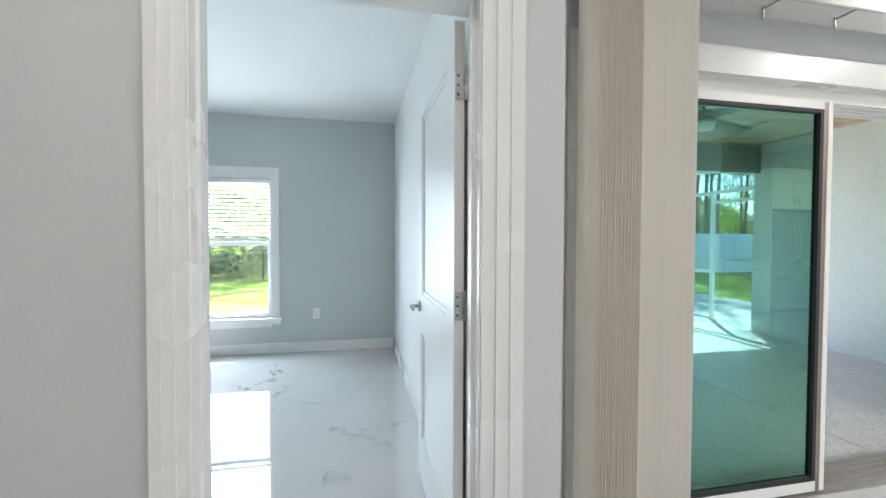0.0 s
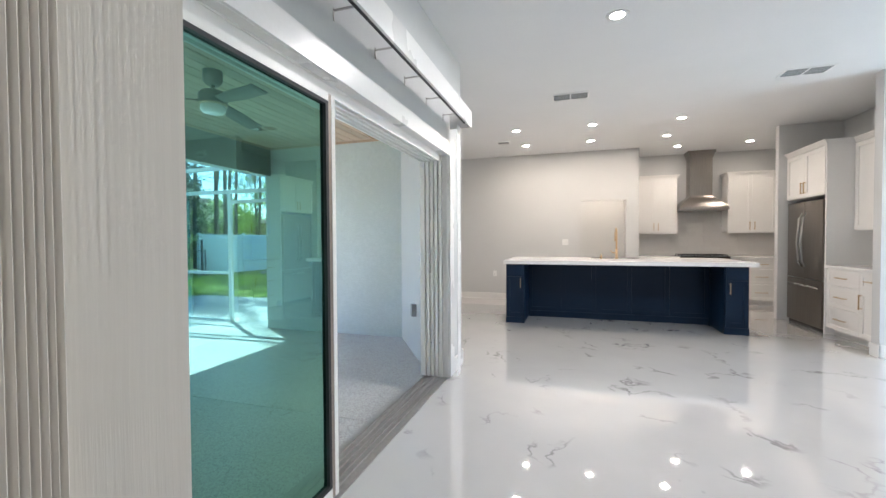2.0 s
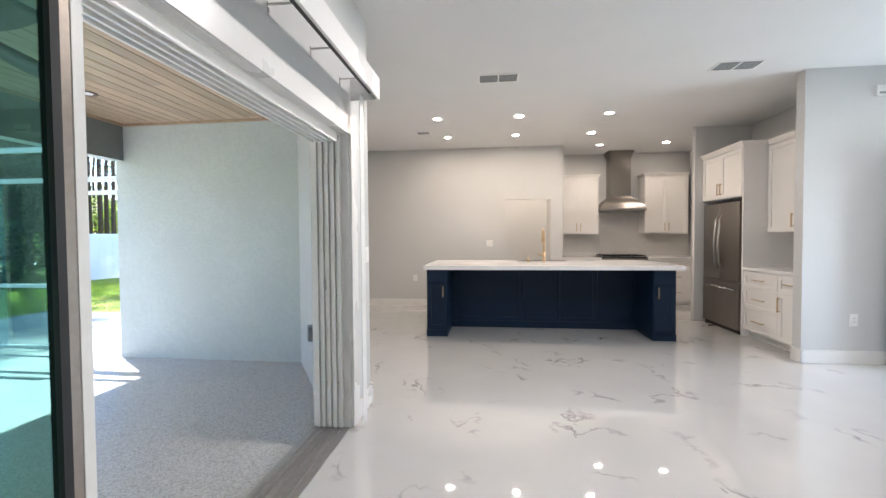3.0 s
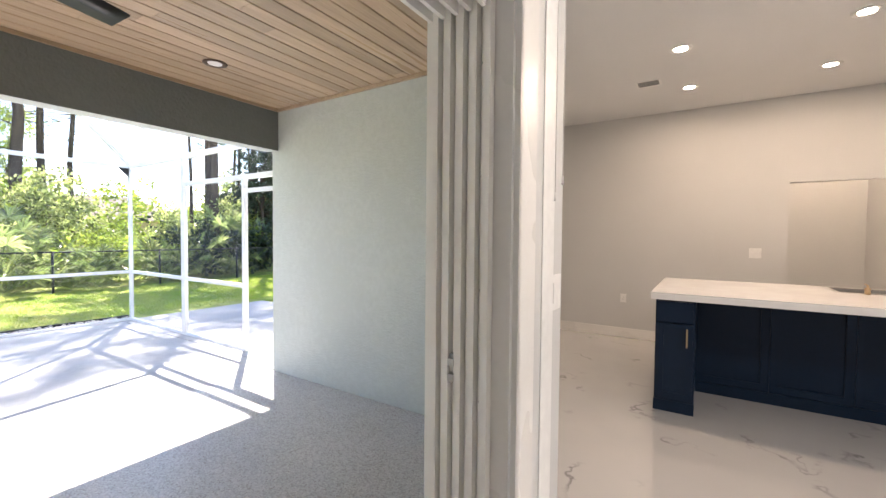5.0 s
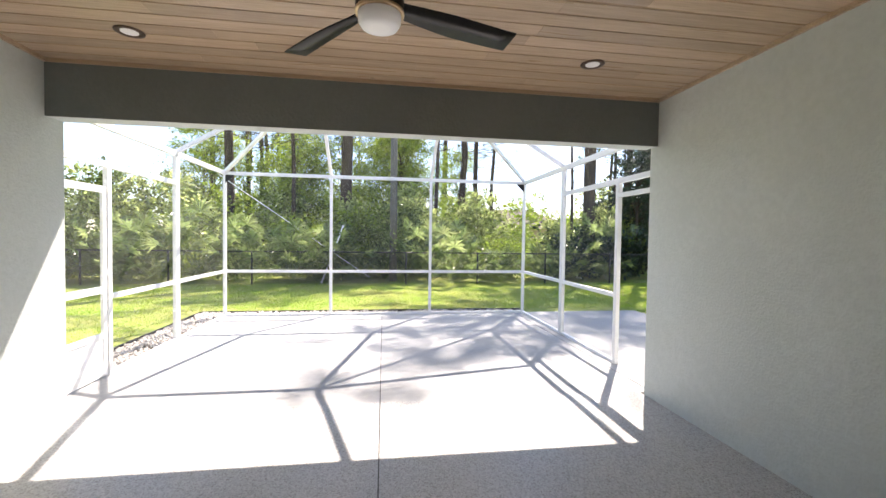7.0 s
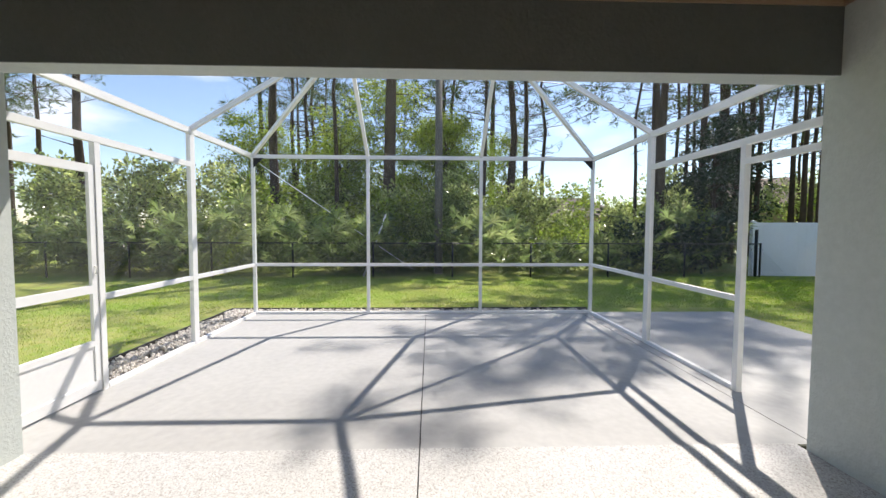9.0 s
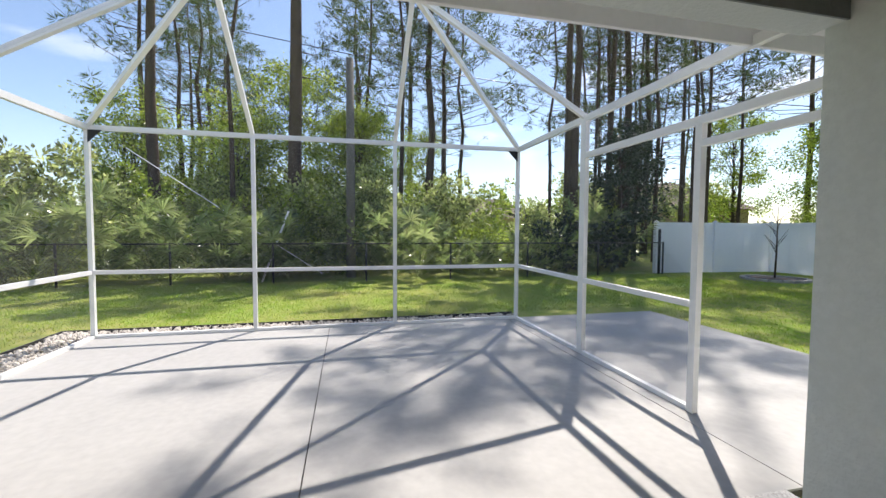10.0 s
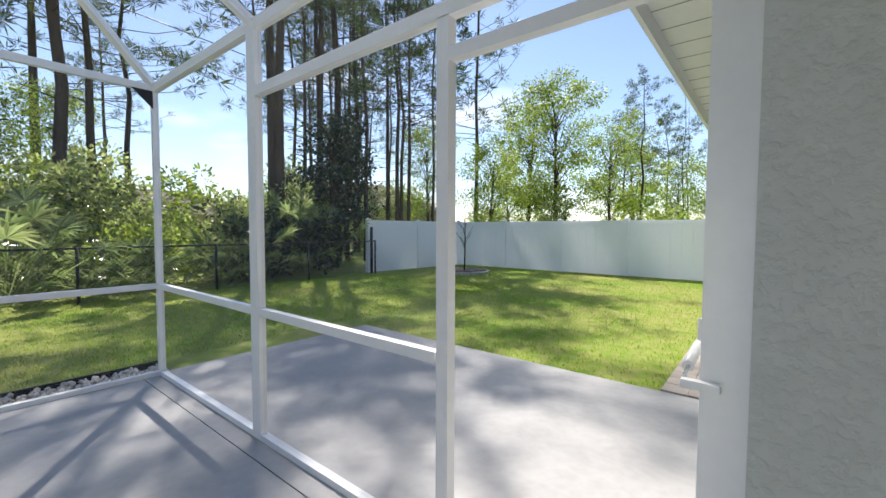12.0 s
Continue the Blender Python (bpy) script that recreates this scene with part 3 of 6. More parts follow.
# ---------- ground ----------
GRASS = surface("lawn_grass", (0.14, 0.25, 0.012), (0.36, 0.32, 0.12), rough=0.85, big=0.55, fine=6, amount=0.45, bump=0.8, bump_scale=60, spec=0.2)
gb = bmesh.new()
box(gb, -900, 900, -900, 900, -1.2, GZ)
solid("ground", gb, GRASS, "green lawn running into the woods", "ground")
bl = bmesh.new()
rg = random.Random(9)


def blade(bm, x, y, h, z=GZ):
    a, ln = rg.uniform(0, math.tau), h * rg.uniform(0.3, 0.9)
    w = 0.005
    c, s = math.cos(a), math.sin(a)
    bm[0].extend([(x - s * w, y + c * w, z), (x + s * w, y - c * w, z), (x + c * ln, y + s * ln, z + h)])
    k = len(bm[0])
    bm[1].append((k - 3, k - 2, k - 1))


gv = ([], [])
for i in range(130000):
    r = rg.random()
    if r < 0.62:
        x, y = rg.uniform(-13.6, -8.6), rg.uniform(-7, 12)
    elif r < 0.70:
        x, y = rg.uniform(-8.6, -3.9), rg.uniform(-7, -2.75)
    else:
        x, y = rg.uniform(-13.5, -4.22), rg.uniform(6.5, 16)
    blade(gv, x, y, rg.uniform(0.018, 0.042))
me = bpy.data.meshes.new("grass")
me.from_pydata(gv[0], [], gv[1])
BLADE = surface("grass_blade", (0.16, 0.29, 0.012), (0.34, 0.34, 0.09), rough=0.6, big=0.55, fine=5, amount=0.45, per_island=0.3, trans=0.4, glow=2.0)
me.materials.append(BLADE)
tagged(new("grass", me), "short sunlit green lawn grass", "grass", kind="stuff")

# rock border with black edging round the slab
eb = thing("landscape_edging", (-8.3, 1, GZ), "black plastic lawn edging strip", "edging")
part("strip", B((-8.38, -8.36, -2.42, 4.0, GZ - 0.05, GZ + 0.07)), BLACKM, eb)
part("strip", B((-8.36, -3.7, -2.44, -2.42, GZ - 0.05, GZ + 0.07)), BLACKM, eb)
ROCK = surface("river_rock", (0.66, 0.61, 0.55), (0.52, 0.47, 0.42), rough=0.8, fine=20, per_island=0.25)
rv = ([], [])
ico = bmesh.new()
bmesh.ops.create_icosphere(ico, subdivisions=1, radius=1.0)
iv, jf = [v.co.copy() for v in ico.verts], [[v.index for v in f.verts] for f in ico.faces]
ico.free()
for i in range(2600):
    if i % 2:
        x, y = rg.uniform(-8.35, -8.04), rg.uniform(-2.4, 3.98)
    else:
        x, y = rg.uniform(-8.3, -3.75), rg.uniform(-2.4, -1.98)
    s = rg.uniform(0.016, 0.036)
    q = Euler((rg.uniform(0, 6), rg.uniform(0, 6), rg.uniform(0, 6))).to_matrix()
    o = len(rv[0])
    sc = Vector((s, s * rg.uniform(0.6, 1), s * rg.uniform(0.5, 0.8)))
    zz = GZ + 0.02 + rg.uniform(0, 0.03)
    for v in iv:
        p = q @ Vector((v.x * sc.x, v.y * sc.y, v.z * sc.z))
        rv[0].append((x + p.x, y + p.y, zz + p.z))
    rv[1].extend([[o + k for k in f] for f in jf])
me = bpy.data.meshes.new("river_rocks")
me.from_pydata(rv[0], [], rv[1])
me.materials.append(ROCK)
tagged(new("river_rocks", me), "pale tumbled river rocks between slab and edging", "rocks", kind="stuff")
MULCH = surface("soil", (0.12, 0.095, 0.075), (0.07, 0.055, 0.04), rough=0.95, fine=25, bump=0.6, bump_scale=50)
solid("rock_bed", B((-8.36, -8.02, -2.42, 4.0, GZ - 0.1, GZ + 0.012), (-8.02, -3.7, -2.42, -1.95, GZ - 0.1, GZ + 0.012)), MULCH, "dark soil under the river rocks", "ground")

# white vinyl privacy fence
VFENCE = surface("white_vinyl", (0.90, 0.915, 0.94), (0.87, 0.885, 0.91), rough=0.4, big=0.8, fine=12, trans=0.35, glow=1.05)
FH = 1.72


def vinyl_panel(p, q, label):
    f = thing("privacy_fence_panel", (p[0], p[1], GZ), label, "fence", "white privacy fence panels")
    a, b = Vector((*p, GZ)), Vector((*q, GZ))
    d = (b - a).normalized()
    part("post", B((p[0] - 0.065, p[0] + 0.065, p[1] - 0.065, p[1] + 0.065, GZ, GZ + FH + 0.03)), VFENCE, f, bevel=0.006)
    c = bmesh.new()
    lathe(c, (p[0], p[1], GZ + FH + 0.03), [(0.10, 0), (0.10, 0.02), (0.015, 0.055)], 4)
    part("post_cap", c, VFENCE, f)
    for z in (0.07, FH - 0.05):
        part("rail", bar(bmesh.new(), a + d * 0.065 + Vector((0, 0, z)), b - d * 0.065 + Vector((0, 0, z)), 0.05, 0.12), VFENCE, f)
    n = max(1, round((b - a).length / 0.29))
    st = ((b - a).length - 0.13) / n
    for i in range(n):
        s = a + d * (0.065 + st * i + 0.001)
        part("board", bar(bmesh.new(), s + Vector((0, 0, FH / 2 + 0.01)), s + d * (st - 0.002) + Vector((0, 0, FH / 2 + 0.01)), 0.022, FH - 0.24), VFENCE, f)


fpts = [(-13.85, 11.55), (-13.64, 13.75), (-13.43, 15.95)]
for i in range(4):
    fpts.append((-13.43 + 2.14 * (i + 1), 15.95 + 0.03 * (i + 1)))
for i in range(3):
    fpts.append((-4.87 + 2.2 * (i + 1), 16.07 + 0.03 * (i + 1)))
for p, q in zip(fpts, fpts[1:]):
    vinyl_panel(p, q, "white vinyl privacy fence panel on the lawn")

# black chain link fence
CHX, CHH = -13.45, 1.05
ch = thing("chain_link_fence", (CHX, 0, GZ), "black chain link fence at the wood's edge", "fence")
for i in range(15):
    y = -22.4 + i * 2.42
    if y < 11.5:
        part("post", rod(bmesh.new(), [(CHX, y, GZ), (CHX, y, GZ + CHH + 0.03)], 0.028, 8), BLACKM, ch)
part("top_rail", rod(bmesh.new(), [(CHX, -22.4, GZ + CHH), (CHX, 11.5, GZ + CHH)], 0.02, 8), BLACKM, ch)
lk = ([], [])
for i in range(420):
    for s in (1, -1):
        y0 = -22.4 + i * 0.085
        y1 = y0 + s * (CHH - 0.04)
        z0, z1 = GZ + 0.03, GZ + CHH - 0.01
        if y1 > 11.4 or y1 < -22.4:
            continue
        o = len(lk[0])
        lk[0].extend([(CHX + 0.02, y0 - 0.003, z0), (CHX + 0.02, y0 + 0.003, z0), (CHX + 0.02, y1 + 0.003, z1), (CHX + 0.02, y1 - 0.003, z1)])
        lk[1].append((o, o + 1, o + 2, o + 3))
lm = bpy.data.meshes.new("link_fabric")
lm.from_pydata([(a - CHX, b, c - GZ) for a, b, c in lk[0]], [], lk[1])
lm.materials.append(BLACKM)
lf = new("link_fabric", lm)
lf.parent = ch
lf["kind"] = "stuff"
part("end_post", rod(bmesh.new(), [(CHX - 0.1, 11.42, GZ), (CHX - 0.1, 11.42, GZ + 1.5)], 0.045, 8), BLACKM, ch)

# ---------- trim ----------
def baseboard(*boxes):
    solid("baseboard", B(*boxes), TRIM, "white painted baseboard", "baseboard", bevel=0.003)


baseboard((0.021, 0.035, 1.995, 2.30, 0.001, 0.14))
baseboard((-1.62, 1.26, KY - 0.016, KY - 0.001, 0.001, 0.13))
baseboard((2.11, 2.33, KY - 0.016, KY - 0.001, 0.001, 0.13))
baseboard((4.19, 5.9, 3.737, 3.753, 0.001, 0.14), (4.184, 4.199, 3.737, 3.88, 0.001, 0.14))
baseboard((BX + 0.001, BX + 0.016, -5.6, -1.88, 0.004, 0.115))
baseboard((BX + 0.016, 0.2, -1.877, -1.861, 0.004, 0.115))
baseboard((W1 + 0.001, W1 + 0.015, -5.6, -2.84, 0.001, 0.13))
baseboard((W1 + 0.001, W1 + 0.015, -1.79, -1.65, 0.001, 0.13))
dg = bmesh.new()
bar(dg, (0.02, 2.335, 0.07), (-1.03, 3.795, 0.07), 0.014, 0.138)
baseboard_diag = solid("baseboard", dg, TRIM, "white painted baseboard on the diagonal wall", "baseboard")
for v in baseboard_diag.data.vertices:
    v.co += Vector((0.007, 0.005, 0.0))

# ---------- bedroom doorway ----------
dj = thing("door_frame", (W0, -2.33, 0), "white painted bedroom door casing and jamb", "door frame", kind="structure")
part("jamb", B((W0 - 0.005, W1 + 0.005, -1.9102, -1.895 + 0.001, 0.001, 2.06), ), TRIM, dj)
dj_in = B((W0 - 0.004, W1 + 0.004, -1.93, -1.911, 0.001, 2.045), (W0 + 0.055, W0 + 0.09, -1.942, -1.93, 0.001, 2.03))
part("jamb", dj_in, TRIM, dj, bevel=0.002)
part("jamb", B((W0 - 0.004, W1 + 0.004, -2.749, -2.73, 0.001, 2.045), (W0 + 0.055, W0 + 0.09, -2.73, -2.718, 0.001, 2.03)), TRIM, dj, bevel=0.002)
part("head_jamb", B((W0 - 0.004, W1 + 0.004, -2.73, -1.93, 2.03, 2.059)), TRIM, dj)
for y0, y1 in ((-1.925, -1.79), (-2.87, -2.735)):
    s = 1 if y0 > -2 else -1
    inner = y0 if s > 0 else y1
    cas = bmesh.new()
    k = 1.0 if s > 0 else 0.69
    for a, b, t in ((0.0, 0.045 * k, 0.016), (0.045 * k, 0.09 * k, 0.022), (0.09 * k, 0.135 * k, 0.026)):
        ya, yb = sorted((inner + s * a, inner + s * b))
        box(cas, W1 + 0.0005, W1 + t, ya, yb, 0.001, 2.17)
    part("casing", cas, TRIM, dj, bevel=0.003)
part("head_casing", B((W1 + 0.0005, W1 + 0.024, -2.735, -1.925, 2.035, 2.17)), TRIM, dj, bevel=0.003)

# open bedroom door leaf
dl = thing("bedroom_door", (0.245, -1.945, 0), "white two-panel bedroom door standing open", "door")
DX0, DX1, DY0, DY1 = -0.60, 0.232, -1.968, -1.933
leaf = bmesh.new()
for a in ((DX0, DX0 + 0.115, 0.012, 2.035), (DX1 - 0.115, DX1, 0.012, 2.035), (DX0 + 0.115, DX1 - 0.115, 0.012, 0.24), (DX0 + 0.115, DX1 - 0.115, 0.80, 1.00), (DX0 + 0.115, DX1 - 0.115, 1.915, 2.035)):
    box(leaf, a[0], a[1], DY0, DY1, a[2], a[3])
part("leaf_frame", leaf, DOORW, dl)
for z0, z1 in ((0.24, 0.80), (1.00, 1.915)):
    part("panel", B((DX0 + 0.115, DX1 - 0.115, DY0 + 0.012, DY1 - 0.012, z0, z1)), DOORW, dl)
    mo = bmesh.new()
    for bx in ((DX0 + 0.115, DX0 + 0.135, z0, z1), (DX1 - 0.135, DX1 - 0.115, z0, z1), (DX0 + 0.135, DX1 - 0.135, z0, z0 + 0.02), (DX0 + 0.135, DX1 - 0.135, z1 - 0.02, z1)):
        box(mo, bx[0], bx[1], DY0 + 0.005, DY0 + 0.013, bx[2], bx[3])
    part("moulding", mo, DOORW, dl, bevel=0.003)
part("hinge_edge", B((DX1 + 0.0005, DX1 + 0.0025, DY0 + 0.001, DY1 - 0.001, 0.015, 2.03)), TRIM, dl)
for z in (0.28, 1.055, 1.815):
    hg = B((DX1 + 0.003, DX1 + 0.005, DY0 + 0.002, DY1 + 0.006, z - 0.05, z + 0.05))
    rod(hg, [(DX1 + 0.006, DY1 + 0.006, z - 0.052), (DX1 + 0.006, DY1 + 0.006, z + 0.052)], 0.007, 10)
    box(hg, DX1 + 0.006, DX1 + 0.034, DY1 + 0.0005, DY1 + 0.002, z - 0.05, z + 0.05)
    hinge = part("hinge", hg, NICKEL, dl, "satin nickel hinge")
    sc = bmesh.new()
    for dz in (-0.032, 0.0, 0.032):
        rod(sc, [(DX1 + 0.005, DY0 + 0.012, z + dz), (DX1 + 0.0062, DY0 + 0.012, z + dz)], 0.004, 8)
    part("screw", sc, BLACKM, hinge)
lv = bmesh.new()
rod(lv, [(-0.545, DY0, 0.93), (-0.545, DY0 - 0.012, 0.93)], 0.028, 16)
rod(lv, [(-0.545, DY0 - 0.012, 0.93), (-0.545, DY0 - 0.05, 0.93)], 0.010, 10)
rod(lv, [(-0.545, DY0 - 0.05, 0.93), (-0.50, DY0 - 0.054, 0.932), (-0.435, DY0 - 0.05, 0.93)], [0.010, 0.009, 0.007], 10)
part("lever_handle", lv, NICKEL, dl, "satin nickel lever handle")
ls = bmesh.new()
rod(ls, [(-0.545, DY1, 0.93), (-0.545, DY1 + 0.05, 0.93), (-0.435, DY1 + 0.05, 0.93)], 0.009, 10)
part("lever_handle", ls, NICKEL, dl, "satin nickel lever handle")

# bedroom window
wi = thing("window_1", (BX, -3.69, WZ0), "white single-hung bedroom window with raised blinds", "window", kind="structure")
part("window_frame", B((BX - 0.12, BX - 0.05, WY0, WY0 + 0.045, WZ0, WZ1), (BX - 0.12, BX - 0.05, WY1 - 0.045, WY1, WZ0, WZ1), (BX - 0.12, BX - 0.05, WY0 + 0.045, WY1 - 0.045, WZ0, WZ0 + 0.05), (BX - 0.12, BX - 0.05, WY0 + 0.045, WY1 - 0.045, WZ1 - 0.045, WZ1)), ALU, wi, bevel=0.003)
part("meeting_rail", B((BX - 0.115, BX - 0.045, WY0 + 0.045, WY1 - 0.045, 1.205, 1.255)), ALU, wi, bevel=0.003)
for z0, z1 in ((WZ0 + 0.05, 1.205), (1.255, WZ1 - 0.045)):
    part("pane", B((BX - 0.088, BX - 0.082, WY0 + 0.045, WY1 - 0.045, z0, z1)), CLEAR, wi).visible_shadow = False
wcs = [(WY0 - 0.09, WY0, WZ0 - 0.07, WZ1 + 0.125), (WY1, WY1 + 0.09, WZ0 - 0.07, WZ1 + 0.125), (WY0, WY1, WZ1, WZ1 + 0.125)]
for y0, y1, z0, z1 in wcs:
    part("casing", B((BX + 0.0005, BX + 0.018, y0, y1, z0, z1)), TRIM, wi, bevel=0.003)
part("window_sill", B((BX - 0.05, BX + 0.05, WY0 - 0.1, WY1 + 0.1, WZ0 - 0.035, WZ0)), TRIM, wi, bevel=0.004)
part("apron", B((BX + 0.0005, BX + 0.016, WY0, WY1, WZ0 - 0.10, WZ0 - 0.036)), TRIM, wi)
hb = thing("window_blind", (BX, -3.69, WZ1), "white horizontal slat blind drawn halfway up", "blind")
part("headrail", B((BX - 0.045, BX - 0.005, WY0 + 0.01, WY1 - 0.01, WZ1 - 0.05, WZ1 - 0.002)), PLASTIC, hb)
for i in range(15):
    s = bmesh.new()
    z = WZ1 - 0.075 - i * 0.042
    bar(s, (BX - 0.025, WY0 + 0.012, z), (BX - 0.025, WY1 - 0.012, z), 0.045, 0.0025, (0.35, 0, 1))
    part("slat", s, PLASTIC, hb)
part("bottom_rail", B((BX - 0.045, BX - 0.005, WY0 + 0.012, WY1 - 0.012, 1.265, 1.29)), PLASTIC, hb, bevel=0.003)


def plate(at, normal, w, h, label, name="outlet", category="outlet", slots=True):
    """A wall plate with its insert, facing along +-x or +-y."""
    t = thing(name, at, label, category)
    x, y, z = at
    n = Vector(normal)
    s = Vector((-n.y, n.x, 0))
    def slab(a, b, hw, hh):
        bm = bmesh.new()
        bar(bm, Vector(at) + n * a, Vector(at) + n * b, hw * 2, hh * 2)
        return bm
    part("cover", slab(0.0005, 0.006, w / 2, h / 2), PLASTIC, t, bevel=0.0015)
    part("insert", slab(0.006, 0.009, w * 0.24, h * 0.29), PLASTIC, t, bevel=0.001)
    if slots:
        for dz in (-0.02, 0.02):
            bm = bmesh.new()
            for ds in (-0.006, 0.006):
                bar(bm, Vector(at) + n * 0.009 + s * ds + Vector((0, 0, dz)), Vector(at) + n * 0.0095 + s * ds + Vector((0, 0, dz)), 0.003, 0.008)
            part("slot", bm, GASKET, t)
    return t


plate((BX, -2.753, 0.433), (1, 0, 0), 0.075, 0.12, "white duplex outlet on the bedroom wall")
plate((-0.481, KY, 0.546), (0, -1, 0), 0.075, 0.12, "white duplex outlet on the kitchen wall")
plate((4.687, 3.755, 0.453), (0, -1, 0), 0.08, 0.125, "white duplex outlet low on the wall")
plate((0.966, KY, 1.214), (0, -1, 0), 0.12, 0.12, "white double rocker switch plate", "light_switch", "switch", False)
plate((0.02, 2.225, 1.20), (1, 0, 0), 0.12, 0.12, "white rocker switch plate beside the slider", "light_switch", "switch", False)
ds = thing("door_chime", (4.93, 3.755, 2.77), "white plastic chime box high on the wall", "chime")
part("housing", B((4.83, 5.03, 3.715, 3.754, 2.72, 2.82)), PLASTIC, ds, bevel=0.006)
part("grille", B((4.85, 5.01, 3.712, 3.7148, 2.735, 2.755)), GREYP, ds)
lo = thing("outdoor_outlet", (-0.66, 2.8, 0.42), "grey weatherproof outlet box on the lanai wall", "outlet")
dn = Vector((-0.845, -0.535, 0)).normalized()
cx = Vector((-0.655, 2.74, 0.45))
ob_ = bmesh.new()
bar(ob_, cx - dn * 0.02, cx + dn * 0.05, 0.09, 0.14)
part("cover", ob_, GREYP, lo, bevel=0.006)

# ---------- sliding door ----------
sc_ = thing("slider_casing", (0.02, 0.3, 0), "white flat casing round the sliding door opening", "casing", kind="structure")
part("casing", B((0.0205, 0.036, 1.865, 1.994, 0.001, 2.17)), TRIM, sc_, bevel=0.003)
part("casing", B((0.0205, 0.036, -1.43, -1.305, 0.001, 2.17)), TRIM, sc_, bevel=0.003)
part("head_casing", B((0.0205, 0.036, -1.305, 1.865, 2.045, 2.17)), TRIM, sc_, bevel=0.003)
part("reveal", B((-0.036, 0.0205, 1.85, 1.869, 0.001, 2.059)), TRIM, sc_)
part("reveal", B((-0.03, 0.0205, -1.299, 1.85, 2.043, 2.059)), TRIM, sc_)
sf = thing("sliding_door_frame", (-0.14, 0.3, 0), "white multi-track sliding door frame with metal sill", "door frame", kind="structure")
part("jamb_plate", B((-0.252, -0.037, 1.846, 1.869, LZ, 2.058)), FRAMEW, sf)
for i in range(5):
    x = -0.042 - i * 0.041
    part("jamb_fin", B((x - 0.011, x + 0.011, 1.818, 1.8458, 0.012, 2.02)), FRAMEW, sf, bevel=0.006)
    part("head_fin", B((x - 0.006, x + 0.006, -1.29, 1.80, 1.985, 2.036)), FRAMEW, sf, bevel=0.002)
    part("sill_rib", B((x - 0.004, x + 0.004, -1.29, 1.80, -0.008, 0.014)), TRACKM, sf)
part("head", B((-0.252, -0.031, -1.299, 1.846, 2.036, 2.058)), FRAMEW, sf)
part("sill", B((-0.262, 0.012, -1.299, 1.846, -0.05, 0.004)), TRACKM, sf)
for zz in (0.32, 0.62, 0.93, 1.242, 1.554, 1.86):
    for x in (-0.0625, -0.1445):
        part("screw", rod(bmesh.new(), [(x, 1.8458, zz), (x, 1.841, zz)], 0.005, 8), NICKEL, sf)
kp = B((-0.155, -0.131, 1.828, 1.8455, 0.97, 1.055))
box(kp, -0.152, -0.134, 1.814, 1.828, 0.98, 1.0), box(kp, -0.152, -0.134, 1.814, 1.828, 1.025, 1.045)
part("keeper", kp, NICKEL, sf, "steel latch keeper", bevel=0.002)

p1 = -0.002
p0 = p1 - 0.036
y0, y1 = -1.285, 0.0
pn = thing("sliding_panel", ((p0 + p1) / 2, y0, 0.016), "tinted glass sliding door panel slid open", "sliding door")
z0, z1 = 0.016, 1.975
part("stile", B((p0, p1, y1, y1 + 0.029, z0, z1)), FRAMEW, pn, bevel=0.003)
part("edge_trim", B((p0 + 0.002, p1 - 0.002, y1 - 0.026, y1 - 0.0003, z0, z1)), BRONZEF, pn, "bronze interlock strip", bevel=0.002)
part("stile", B((p0, p1, y0, y0 + 0.058, z0, z1)), FRAMEW, pn, bevel=0.003)
part("top_rail", B((p0, p1, y0 + 0.058, y1 - 0.0265, 1.938, z1)), FRAMEW, pn, bevel=0.003)
part("bottom_rail", B((p0, p1, y0 + 0.058, y1 - 0.0265, z0, 0.068)), FRAMEW, pn, bevel=0.003)
for gb4 in ((y1 - 0.048, y1 - 0.0265, 0.0685, 1.9375), (y0 + 0.0585, y0 + 0.072, 0.0685, 1.9375), (y0 + 0.0722, y1 - 0.0482, 1.92, 1.9375), (y0 + 0.0722, y1 - 0.0482, 0.0685, 0.088)):
    part("gasket", B((p0 + 0.004, p1 - 0.001, *gb4)), GASKET, pn, "black glazing gasket")
gp, gx = bmesh.new(), (p0 + p1) / 2
gp.faces.new([gp.verts.new(q) for q in ((gx, y0 + 0.06, 0.07), (gx, y1 - 0.03, 0.07), (gx, y1 - 0.03, 1.936), (gx, y0 + 0.06, 1.936))])
gl = part("pane", gp, GLASS, pn, "blue-green tinted glass")
gl.visible_shadow = False

# ---------- vertical blinds ----------
hr = thing("blind_headrail", (0.15, 0.2, 2.3), "white valance and track of the vertical blinds", "blind track")
part("valance", B((0.222, 0.236, -1.56, 1.90, 2.285, 2.43)), TRIM, hr, bevel=0.003)
part("valance_return", B((0.03, 0.222, 1.886, 1.90, 2.285, 2.43)), TRIM, hr)
part("valance_return", B((0.03, 0.222, -1.56, -1.546, 2.285, 2.43)), TRIM, hr)
part("track", B((0.165, 0.205, -1.54, 1.88, 2.325, 2.36)), BLACKM, hr)
part("track_lip", B((0.2055, 0.2215, -1.54, 1.88, 2.300, 2.312)), TRACKM, hr)
for i in range(8):
    y = -1.3 + i * 0.43
    bk = B((0.021, 0.025, y - 0.006, y + 0.006, 2.32, 2.38), (0.025, 0.20, y - 0.006, y + 0.006, 2.364, 2.370))
    part("bracket", bk, NICKEL, hr)


